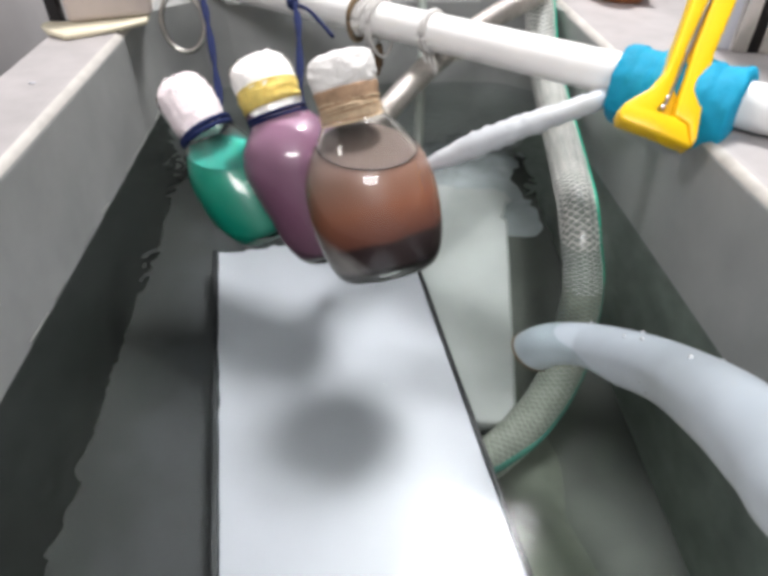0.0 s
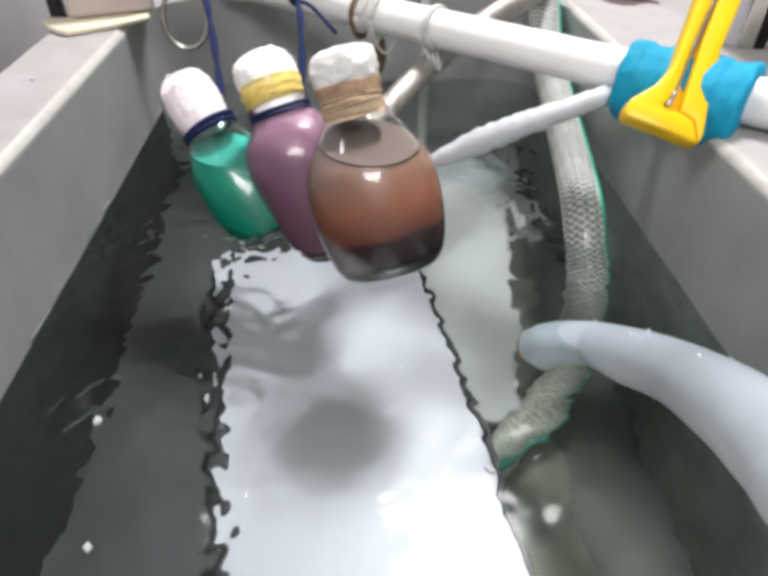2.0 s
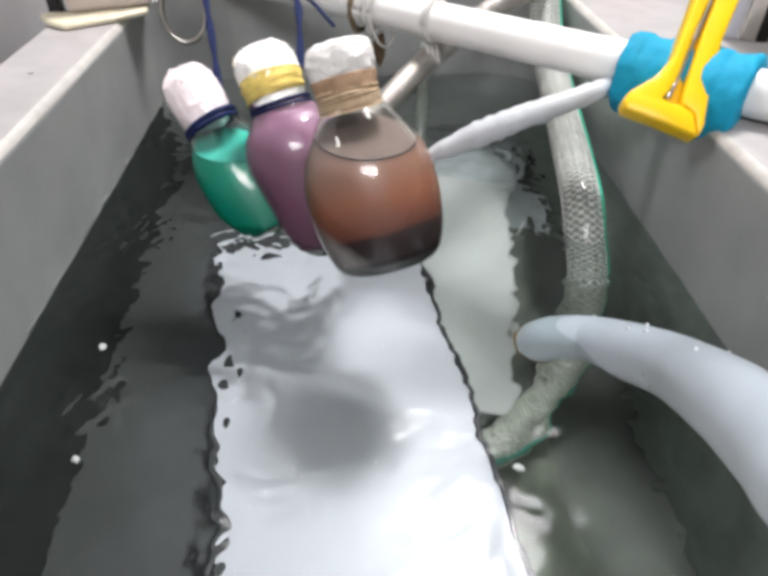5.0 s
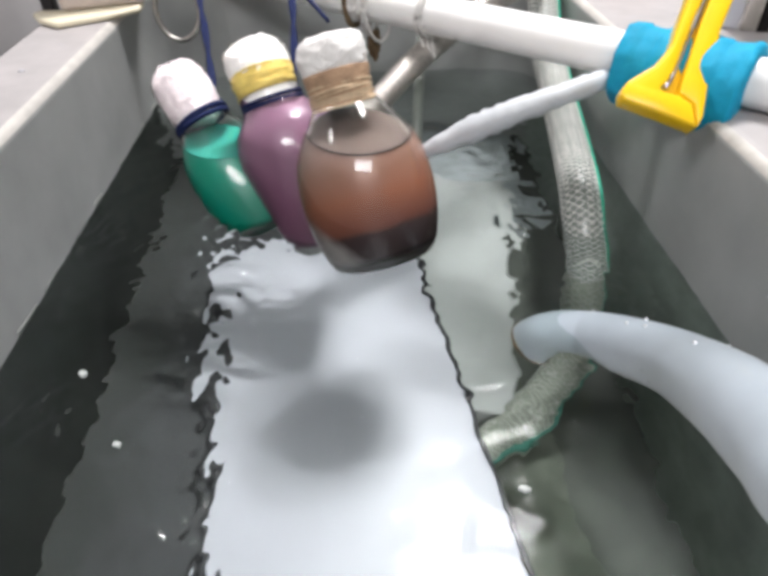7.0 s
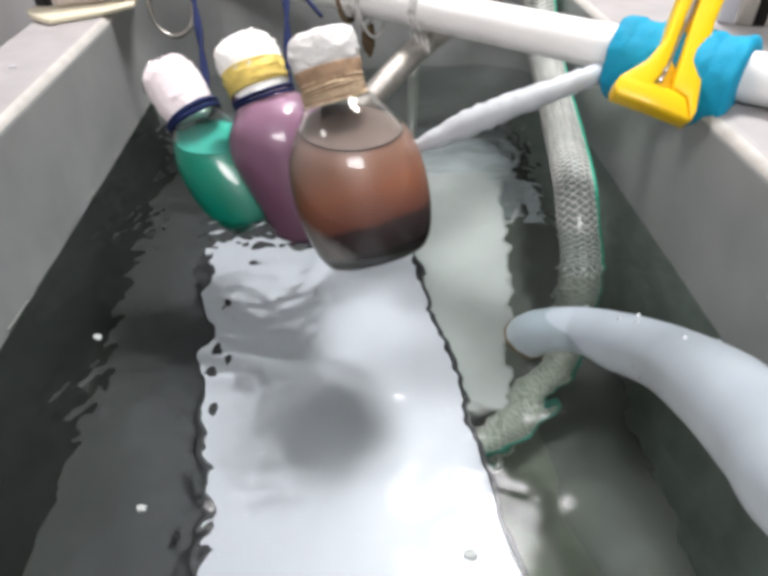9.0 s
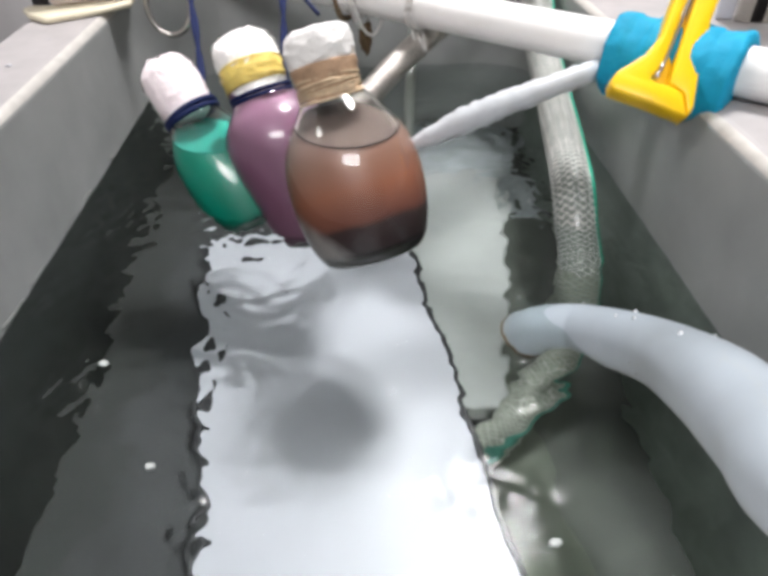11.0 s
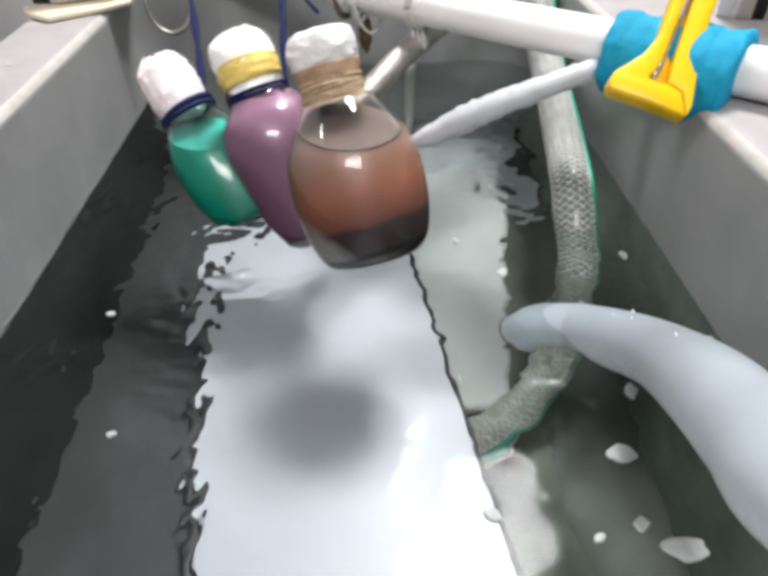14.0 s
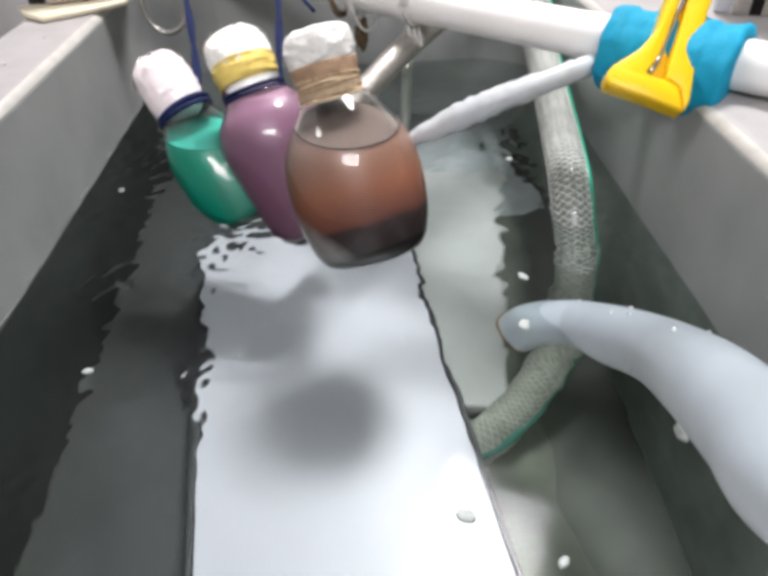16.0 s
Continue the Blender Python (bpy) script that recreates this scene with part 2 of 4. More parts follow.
TEALTOP = mat("pale_teal_liquid", (0.03, 0.24, 0.19), 0.1)
GREYTOP = mat("grey_brown_liquid", (0.115, 0.09, 0.08), 0.08)


# ---- mesh helpers ----
def link(name, bm, material, parent=None, label="", smooth=True):
    me = bpy.data.meshes.new(name)
    bm.normal_update()
    bm.to_mesh(me)
    bm.free()
    if smooth:
        for poly in me.polygons:
            poly.use_smooth = True
    me.materials.append(material)
    ob = new(name, me)
    if parent:
        ob.parent = parent
    if label:
        ob["label"] = label
    return ob


def part(name, bm, material, parent, label="", smooth=True):
    return link(name, bm, material, parent, label, smooth)


def thing(name, m, label, category, group=""):
    ob = new(name)
    ob.matrix_basis = m
    return tagged(ob, label, category, group)


def box(x0, x1, y0, y1, z0, z1, bevel=0.0, seg=3):
    bm = bmesh.new()
    bmesh.ops.create_cube(bm, size=1)
    for v in bm.verts:
        v.co = Vector(((x0 + x1) / 2 + v.co.x * (x1 - x0), (y0 + y1) / 2 + v.co.y * (y1 - y0), (z0 + z1) / 2 + v.co.z * (z1 - z0)))
    if bevel:
        bmesh.ops.bevel(bm, geom=bm.edges[:], offset=bevel, segments=seg, affect="EDGES", profile=0.5)
    return bm


def lathe(profile, n=48, wob=0.0, close=True, bumpf=40):
    bm = bmesh.new()
    rings = []
    for z, r in profile:
        ring = []
        for k in range(n):
            a = 2 * math.pi * k / n
            rr = r
            if wob:
                rr = r * (1 + wob * noise.noise(Vector((math.cos(a) * r * bumpf * 2, math.sin(a) * r * bumpf * 2, z * bumpf * 2))))
            ring.append(bm.verts.new((rr * math.cos(a), rr * math.sin(a), z)))
        rings.append(ring)
    for a, b in zip(rings, rings[1:]):
        for k in range(n):
            bm.faces.new((a[k], a[(k + 1) % n], b[(k + 1) % n], b[k]))
    if close:
        bm.faces.new(rings[0][::-1])
        bm.faces.new(rings[-1])
    return bm


def spline(points, steps=10):
    """A smooth line through the points."""
    pts = [Vector(p) for p in points]
    pts = [2 * pts[0] - pts[1]] + pts + [2 * pts[-1] - pts[-2]]
    out = []
    for a, b, c, d in zip(pts, pts[1:], pts[2:], pts[3:]):
        for k in range(steps):
            t = k / steps
            out.append(0.5 * (2 * b + (c - a) * t + (2 * a - 5 * b + 4 * c - d) * t * t + (3 * b - a - 3 * c + d) * t ** 3))
    return out + [pts[-2]]


def frames_along(line):
    """Right-hand frames that turn as little as they can along the line."""
    out, side = [], None
    for k, p in enumerate(line):
        way = (line[min(k + 1, len(line) - 1)] - line[max(k - 1, 0)]).normalized()
        if side is None:
            side = way.orthogonal().normalized()
        side = (side - way * side.dot(way)).normalized()
        out.append((p, side, way.cross(side)))
    return out


def tube(points, r, n=14, steps=10, radii=None, wob=0.0, smooth_line=True, bumpf=120):
    line = spline(points, steps) if smooth_line else [Vector(p) for p in points]
    bm = bmesh.new()
    rings = []
    for k, (p, u, v) in enumerate(frames_along(line)):
        rr = r if radii is None else np.interp(k / (len(line) - 1), *zip(*radii))
        ring = []
        for j in range(n):
            a = 2 * math.pi * j / n
            q = rr * (1 + (wob * noise.noise(p * bumpf + Vector((math.cos(a), math.sin(a), 0)) * 0.8) if wob else 0))
            ring.append(bm.verts.new(p + (u * math.cos(a) + v * math.sin(a)) * q))
        rings.append(ring)
    for a, b in zip(rings, rings[1:]):
        for j in range(n):
            bm.faces.new((a[j], a[(j + 1) % n], b[(j + 1) % n], b[j]))
    bm.faces.new(rings[0][::-1])
    bm.faces.new(rings[-1])
    return bm


def merge(*bms):
    me = bpy.data.meshes.new("tmp")
    out = bmesh.new()
    for b in bms:
        b.to_mesh(me)
        out.from_mesh(me)
        b.free()
    bpy.data.meshes.remove(me)
    return out


def outline(poly, depth, bevel=0.0008):
    """A plate with the given outline in x and y, from z = -depth to 0."""
    bm = bmesh.new()
    top = [bm.verts.new((x, y, 0)) for x, y in poly]
    low = [bm.verts.new((x, y, -depth)) for x, y in poly]
    n = len(poly)
    bm.faces.new(top)
    bm.faces.new(low[::-1])
    for k in range(n):
        bm.faces.new((top[k], low[k], low[(k + 1) % n], top[(k + 1) % n]))
    bmesh.ops.recalc_face_normals(bm, faces=bm.faces[:])
    if bevel:
        bmesh.ops.bevel(bm, geom=bm.edges[:], offset=bevel, segments=2, affect="EDGES", profile=0.5)
    return bm


# ---- the tank ----
LEFT, RIGHT, FAR, NEAR, RIM, FLOOR = -0.153, 0.1665, 0.532, -0.30, 0.075, -0.128
LOW_L, LOW_R = -0.1522, 0.1535


def wall_side(name, xt, xb, out, label, water_shade):
    """A long wall with a rounded top edge and a flat ledge; xt and xb: its face at the rim and at the floor."""
    s = 1 if out > xt else -1
    r = 0.006
    prof = [(xb, FLOOR - 0.02), (xb, FLOOR), (xt, 0.0), (xt, RIM - r)]
    prof += [(xt + s * r * (1 - math.cos(a)), RIM - r + r * math.sin(a)) for a in (0.3, 0.6, 0.9, 1.2, 1.57)]
    prof += [(out - s * 0.004, RIM), (out, RIM - 0.004), (out, FLOOR - 0.02)]
    bm = bmesh.new()
    ys = np.linspace(NEAR - 0.3, FAR + 0.36, 40)
    rows = [[bm.verts.new((x, y, z)) for x, z in prof] for y in ys]
    for a, b in zip(rows, rows[1:]):
        for k in range(len(prof)):
            j = (k + 1) % len(prof)
            bm.faces.new((a[k], a[j], b[j], b[k]))
    bm.faces.new(rows[0])
    bm.faces.new(rows[-1][::-1])
    bmesh.ops.recalc_face_normals(bm, faces=bm.faces[:])
    ob = link(name, bm, TANK)
    ob.data.materials.append(LEDGE)
    ob.data.materials.append(water_shade)
    ob.data.materials.append(RIM_PALE)
    for p in ob.data.polygons:
        if p.normal.z > 0.95 and p.center.z > RIM - 0.001:
            p.material_index = 1
        elif p.center.z > RIM - 0.0045 and abs(p.center.x - xt) < 0.01:
            p.material_index = 3
        # faces under water take the copy with light or shade painted in
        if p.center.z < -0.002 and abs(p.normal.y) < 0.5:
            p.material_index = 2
        if abs(p.normal.y) > 0.9 or abs(p.normal.z) > 0.95 or abs(p.normal.x) > 0.999:
            p.use_smooth = False
    return tagged(ob, label, kind="structure")


wall_side("wall_west", LEFT, LOW_L, -0.203, "long grey plastic tank wall with rounded rim", WALL_SHADED)
wall_side("wall_east", RIGHT, LOW_R, 0.40, "long grey tank wall with a wide flat ledge", WALL_LIT)
tagged(link("wall_north", box(LEFT + 0.0005 - 0.006, RIGHT + 0.0055, FAR, FAR + 0.355, FLOOR - 0.02, RIM - 0.003, 0.006), TANK), "grey plastic end wall of the tank", kind="structure")


def corner(x, s, label):
    """A rounded inner corner between the end wall and a long wall."""
    r, z0, z1 = 0.055, FLOOR + 0.001, RIM - 0.0035
    arc = [(x - s * r + s * r * math.sin(a), FAR - r + r * math.cos(a)) for a in [math.pi / 2 * k / 20 for k in range(21)]]
    bm = bmesh.new()
    poly = arc + [(x + s * 0.002, FAR + 0.002)]
    low = [bm.verts.new((u, v, z0)) for u, v in poly]
    top = [bm.verts.new((u, v, z1)) for u, v in poly]
    n = len(poly)
    bm.faces.new(top)
    bm.faces.new(low)
    for k in range(n):
        bm.faces.new((low[k], low[(k + 1) % n], top[(k + 1) % n], top[k]))
    bmesh.ops.recalc_face_normals(bm, faces=bm.faces[:])
    bmesh.ops.split_edges(bm, edges=[e for e in bm.edges if e.calc_face_angle(0.0) > 0.6])
    return tagged(link("wall_corner", bm, TANK), label, kind="structure")


corner(RIGHT, 1, "rounded grey plastic corner of the tank")
corner(LEFT, -1, "rounded grey plastic corner of the tank")
tagged(link("wall_south", box(LEFT - 0.006, RIGHT + 0.006, NEAR - 0.295, NEAR, FLOOR - 0.02, RIM - 0.003, 0.006), TANK), "grey plastic end wall of the tank", kind="structure")
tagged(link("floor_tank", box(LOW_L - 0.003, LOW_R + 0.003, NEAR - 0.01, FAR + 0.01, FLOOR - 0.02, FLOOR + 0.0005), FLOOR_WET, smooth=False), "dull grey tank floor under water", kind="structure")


# ---- the room round it ----
GROUND = -0.85
tagged(link("floor", box(-2.6, 2.6, -2.4, 2.9, GROUND - 0.05, GROUND), CONCRETE, smooth=False), "grey concrete floor", kind="structure")
tagged(link("wall_room_north", box(-2.6, 2.6, 2.9, 3.0, GROUND, CEIL), PLASTER, smooth=False), "plain pale plaster wall", kind="structure")
tagged(link("wall_room_south", box(-2.6, 2.6, -2.5, -2.4, GROUND, CEIL), PLASTER, smooth=False), "plain pale plaster wall", kind="structure")
tagged(link("wall_room_west", box(-2.7, -2.6, -2.5, 3.0, GROUND, CEIL), PLASTER, smooth=False), "plain pale plaster wall", kind="structure")
tagged(link("wall_room_east", box(2.6, 2.7, -2.5, 3.0, GROUND, CEIL), PLASTER, smooth=False), "plain pale plaster wall", kind="structure")
tagged(link("ceiling", box(-2.7, 2.7, -2.5, 3.0, CEIL, CEIL + 0.05), PLASTER, smooth=False), "plain white ceiling", kind="structure")
tagged(link("tank_stand", box(-0.19, 0.385, NEAR - 0.28, FAR + 0.34, GROUND, FLOOR - 0.0205, 0.01), CONCRETE, smooth=False), "solid grey stand under the tank", "stand")

# ---- in the water ----
YAW = 8.0
plate = thing("submerged_board", pose(-0.0312, 0.3669, -0.10, 0, 0, YAW), "white flat board lying under the water, dark edges", "board")
part("panel", box(-0.0678, 0.0678, -0.50, 0.0, -0.006, 0, 0.001), BOARD, plate)
# board's dark outline: its edge and the gap's shade, drawn as strips
part("edge_strip", box(-0.0716, -0.0680, -0.50, 0.002, -0.008, 0.0012, 0.0006), DARK, plate, "dark strip for the board's edge and the shade beside it")
part("edge_strip", box(0.0680, 0.0707, -0.50, 0.002, -0.008, 0.0012, 0.0006), DARK, plate, "dark strip for the board's edge and the shade beside it")
# block made up for the pale strip beside the board; it holds the board
blk = link("support_block", box(-0.13, 0.0, -0.17, 0.055, -0.0208, 0, 0.003), BLOCK)
blk.matrix_basis = pose(0.1160, 0.373, -0.1065, 0, 0, -10)
tagged(blk, "pale grey block on the tank floor under the board", "block")


def silt():
    """A low bank of silt along the board."""
    bm = bmesh.new()
    rows = []
    for k in range(60):
        y = -0.10 + 0.36 * k / 59
        row = []
        for j in range(24):
            f = j / 23
            w = 0.070 + 0.016 * noise.noise(Vector((y * 18, 0.3, 0)))
            h = 0.006 * max(0.0, math.sin(math.pi * min(1, f * 0.9 + 0.1))) ** 0.7 + 0.0012 * noise.noise(Vector((f * 4, y * 60, 2)))
            edge = min(1.0, (1 - f) * 4) * min(1.0, k / 6, (59 - k) / 6)
            row.append(bm.verts.new((0.040 + w * f + 0.10 * (0.17 - y) * 0.3, y, FLOOR + 0.0002 + max(0.0, h) * edge)))
        rows.append(row)
    for a, b in zip(rows, rows[1:]):
        for j in range(23):
            bm.faces.new((a[j], a[j + 1], b[j + 1], b[j]))
    return tagged(link("silt", bm, SILT), "low pale greenish bank of silt on the tank floor", "silt", kind="stuff")


silt()


def far_murk():
    """A thin grey drift at the far end of the tank floor, added to paint in the water's pale murk."""
    bm = bmesh.new()
    rows = []
    for k in range(36):
        f = k / 35
        row = []
        for j in range(30):
            g = j / 29
            x = 0.015 + 0.132 * g + 0.012 * noise.noise(Vector((f * 3, 1.0, 0)))
            y = 0.385 + 0.145 * f + 0.012 * noise.noise(Vector((g * 4, 5.0, 0))) * (1 - f)
            edge = min(1.0, f * 5, g * 5, (1 - g) * 8)
            row.append(bm.verts.new((min(x, 0.151), y, FLOOR + 0.0003 + (0.004 + 0.002 * noise.noise(Vector((x * 40, y * 40, 0)))) * edge)))
        rows.append(row)
    for a, b in zip(rows, rows[1:]):
        for j in range(29):
            bm.faces.new((a[j], a[j + 1], b[j + 1], b[j]))
    return tagged(link("silt", bm, SILT_MURK), "thin grey drift standing for the pale murk at the tank's end", "silt", kind="stuff")


far_murk()


def drift(x0, x1, y0, y1, seed, gain, last, material, label):
    """A ragged cloud of settled silt that breaks through the floor in patches."""
    bm = bmesh.new()
    rows = []
    nx, ny = int((x1 - x0) / 0.0022), int((y1 - y0) / 0.0022)
    for k in range(ny + 1):
        row = []
        for j in range(nx + 1):
            f, g = j / nx, k / ny
            x, y = x0 + (x1 - x0) * f, y0 + (y1 - y0) * g
            wx = x + 0.010 * noise.noise(Vector((x * 45, y * 45, seed + 3)))
            wy = y + 0.010 * noise.noise(Vector((x * 45, y * 45, seed + 7)))
            h = noise.noise(Vector((wx * 24, wy * 15, seed))) + 0.55 * noise.noise(Vector((wx * 60, wy * 48, seed + 1))) + 0.6 * noise.noise(Vector((wx * 150, wy * 130, seed + 2))) + 0.5 * noise.noise(Vector((wx * 330, wy * 300, seed + 4)))
            h = 0.0016 * (h + gain) - 0.006 * (1 - min(1.0, max(0.0, f + 0.22 * noise.noise(Vector((0.5, wy * 34, seed)))) * 5, (1 - f) * last, g * 5, (1 - g) * 5))
            row.append(bm.verts.new((x, y, FLOOR + 0.0005 + max(-0.004, min(0.0035, h)))))
        rows.append(row)
    for a, b in zip(rows, rows[1:]):
        for j in range(nx):
            bm.faces.new((a[j], a[j + 1], b[j + 1], b[j]))
    return tagged(link("silt", bm, material), label, "silt", kind="stuff")


drift(0.020, 0.150, 0.375, 0.520, 11.0, 0.15, 3.5, SILT_MURK, "ragged pale grey cloud of silt beyond the board")


def ease(v, low, high):
    f = min(1.0, max(0.0, (v - low) / (high - low)))
    return f * f * (3 - 2 * f)


def ripple(x, y):
    """Height of the rippled water at a place of the sheet: calm near its front, choppy further back."""
    rough = max(ease(y, 0.24, 0.40), 0.25 * ease(-x, 0.085, 0.115), 0.03)
    edge = math.exp(-((x + 0.062) / 0.038) ** 2)
    west = ease(-x, 0.085, 0.115)
    wx = x + 0.008 * noise.noise(Vector((x * 28, y * 28, 3.0)))
    wy = y + 0.008 * noise.noise(Vector((x * 28, y * 28, 9.0)))
    # broad swell, short chop along the board, long low crests in the dark channel
    h = 0.00110 * noise.noise(Vector((wx * 34, wy * 46, 1.7)))
    h += 0.00055 * noise.noise(Vector((wx * 80, wy * 105, 5.2)))
    patch = ease(noise.noise(Vector((x * 16, y * 13, 6.0))), -0.25, 0.35)
    chop = 0.0026 * noise.noise(Vector((wx * 90, wy * 95, 7.7))) + 0.0015 * noise.noise(Vector((wx * 190, wy * 200, 2.2))) + 0.0004 * noise.noise(Vector((wx * 400, wy * 410, 4.2)))
    h += chop * edge * (0.25 + 0.9 * patch)
    crest = 0.0016 * noise.noise(Vector((wx * 34, wy * 120, 8.3))) + 0.0006 * noise.noise(Vector((wx * 90, wy * 260, 1.3)))
    h += crest * west * (0.2 + 0.8 * patch)
    spot = ease(noise.noise(Vector((x * 24, y * 24, 12.0))), 0.0, 0.4)
    h += (0.0024 * noise.noise(Vector((wx * 100, wy * 120, 14.0))) + 0.0014 * noise.noise(Vector((wx * 230, wy * 260, 15.0)))) * spot * max(west, 0.45 * ease(x, 0.06, 0.09))
    h += 0.00022 * noise.noise(Vector((wx * 150, wy * 240, 3.1)))
    return h * rough


def water_sheet():
    bm = bmesh.new()
    xs = np.linspace(LEFT - 0.03, RIGHT + 0.03, 300)
    ys = np.linspace(NEAR - 0.02, FAR + 0.31, 860)
    rows = [[bm.verts.new((x, y, ripple(x, y))) for x in xs] for y in ys]
    for a, b in zip(rows, rows[1:]):
        for k in range(len(xs) - 1):
            bm.faces.new((a[k], a[k + 1], b[k + 1], b[k]))
    ob = link("water", bm, WATER)
    ob.visible_shadow = False
    return tagged(ob, "clear rippling water filling the tank", "water", kind="structure")


water = water_sheet()


def scum(x, side):
    """Broken pale line along the wall, just above the water."""
    rng = random.Random(5)
    bits, y = [], 0.02
    while y < 0.50:
        n = rng.uniform(0.006, 0.03)
        pts = [(x + side * 0.0003, y + n * f, 0.0022 + 0.0006 * math.sin(40 * (y + f))) for f in (0, 0.35, 0.7, 1)]
        bits.append(tube(pts, rng.uniform(0.0002, 0.00045), 6, 4, wob=0.6, bumpf=500))
        y += n + rng.uniform(0.004, 0.05)
    return tagged(link("scum_line", merge(*bits), PALE_LINE), "broken pale line along the tank wall at the water", "scum", kind="stuff")


scum(LEFT, 1)

# ---- pipe, tape, peg ----
PA, PB = Vector((0.1363, 0.3109, 0.0865)), Vector((0.029, 0.4085, 0.0865))
PW = (PA - PB).normalized()


def on_pipe(s):
    """A place on the pipe's axis, s metres from PB towards the peg."""
    return PB + PW * s


pipe = thing("hanging_pipe", Matrix.Translation((0, 0, 0)), "white plastic pipe lying across the tank rims", "pipe")
part("pipe_body", tube([on_pipe(-0.30), on_pipe(0.02), on_pipe(0.16), on_pipe(0.36)], 0.011, 32, 4), PVC, pipe)
LEN = (PA - PB).length


def wrap():
    """Several turns of cloth tape: flattened sides, stepped laps, ragged ends."""
    bm = bmesh.new()
    rings, n, last = [], 64, 45
    side = PW.cross(Vector((0, 0, 1))).normalized()
    for k in range(last + 1):
        f = k / last
        ring = []
        for j in range(n):
            a = 2 * math.pi * j / n
            flat = 1.0 / max(abs(math.cos(a - 0.35)), abs(math.sin(a - 0.35))) ** 0.45
            r = (0.0182 + 0.0030 * f) * (0.90 + 0.12 * flat)
            r += 0.0009 * (1 if (f * 3.2 + 0.06 * math.sin(a)) % 1.0 < 0.5 else 0)
            r += 0.0009 * noise.noise(Vector((math.cos(a) * 3, math.sin(a) * 3, f * 7))) + 0.00045 * noise.noise(Vector((math.cos(a) * 9, math.sin(a) * 9, f * 26)))
            if k in (0, last):
                r -= 0.0035
            s = LEN + 0.0075 + f * 0.060 + 0.0016 * noise.noise(Vector((math.cos(a) * 2, math.sin(a) * 2, 4.0 if f < 0.5 else 8.0)))
            c = on_pipe(s) + Vector((0, 0, -0.0035 - 0.003 * f))
            ring.append(bm.verts.new(c + (side * math.cos(a) + Vector((0, 0, 1)) * math.sin(a)) * r))
        rings.append(ring)
    for a, b in zip(rings, rings[1:]):
        for j in range(n):
            bm.faces.new((a[j], a[(j + 1) % n], b[(j + 1) % n], b[j]))
    bm.faces.new(rings[0][::-1])
    bm.faces.new(rings[-1])
    bmesh.ops.recalc_face_normals(bm, faces=bm.faces[:])
    return bm


part("tape_wrap", wrap(), TAPE, pipe, "bright blue cloth tape wrap")
for s, lean in ((-0.021, 0.3), (-0.024, -0.3), (-0.019, 0.9), (0.030, 0.25), (0.033, -0.2)):
    side = PW.cross(Vector((0, 0, 1)))
    loop = []
    for k in range(25):
        a = 2 * math.pi * k / 24
        loop.append(on_pipe(s + 0.004 * lean * math.sin(a)) + (side * math.cos(a) + Vector((0, 0, 1)) * math.sin(a)) * 0.0121)
    part("string_loop", tube(loop, 0.0013, 8, 1, smooth_line=False), STRING, pipe, "thin white string loop")



def sagging_loop(s, r, thick, lean, sag, material, name, label):
    """A slack turn round the pipe that hangs a little below it."""
    side = PW.cross(Vector((0, 0, 1)))
    pts = []
    for k in range(33):
        a = 2 * math.pi * k / 32
        c = on_pipe(s + lean * math.sin(a + 0.6))
        pts.append(c + (side * math.cos(a) + Vector((0, 0, 1)) * math.sin(a)) * (r + 0.0006 * math.sin(3 * a)) + Vector((0, 0, -sag * max(0.0, -math.sin(a)))))
    part(name, tube(pts, thick, 8, 1, smooth_line=False, wob=0.15, bumpf=600), material, pipe, label)


for s, r, lean, sag in ((-0.012, 0.0126, 0.004, 0.007), (-0.009, 0.0124, -0.003, 0.010), (-0.014, 0.0128, 0.006, 0.004)):
    sagging_loop(s, r, 0.0010, lean, sag, STRING, "string_loop", "slack white string loop")
sagging_loop(-0.027, 0.0128, 0.0019, 0.002, 0.003, TWINE_DARK, "twine_loop", "brown twine loop")
part("twine_end", tube([on_pipe(-0.027) + Vector((0.002, -0.010, -0.010)), on_pipe(-0.024) + Vector((0.004, -0.008, -0.016)), on_pipe(-0.020) + Vector((0.006, -0.004, -0.024))], 0.0018, 8, 6, wob=0.2, bumpf=600), TWINE_DARK, pipe, "hanging end of brown twine")

PEG = 0.281 / 1230.6
ax = cam_pose(*CAM[0][1:]).to_3x3()
peg_m = Matrix.Translation((0.1477, 0.2816, 0.0962)) @ ax.to_4x4() @ pose(0, 0, 0.009) @ pose(0, 0, 0, -6, 0, 0)
peg = thing("clothes_peg", peg_m, "yellow plastic clothes peg clipped on the blue tape", "peg")


def peg_poly(pts):
    return [((x - 1358) * PEG, (136 - y) * PEG) for x, y in pts]


part("jaw", outline(peg_poly([(1263, 232), (1274, 212), (1330, 179), (1363, 142), (1377, 106), (1400, 50), (1420, 0), (1446, -70), (1482, -70), (1453, 0), (1410, 88), (1378, 165), (1360, 204), (1338, 226), (1350, 236), (1372, 240), (1398, 258), (1403, 306), (1334, 275), (1264, 248)]), 0.010, 0.0012), YELLOW, peg)
part("jaw", outline(peg_poly([(1405, 306), (1401, 258), (1374, 238), (1384, 206), (1400, 160), (1424, 92), (1463, 0), (1488, -70), (1540, -70), (1512, 0), (1463, 106), (1430, 225), (1417, 286)]), 0.013, 0.0012), YELLOW, peg)
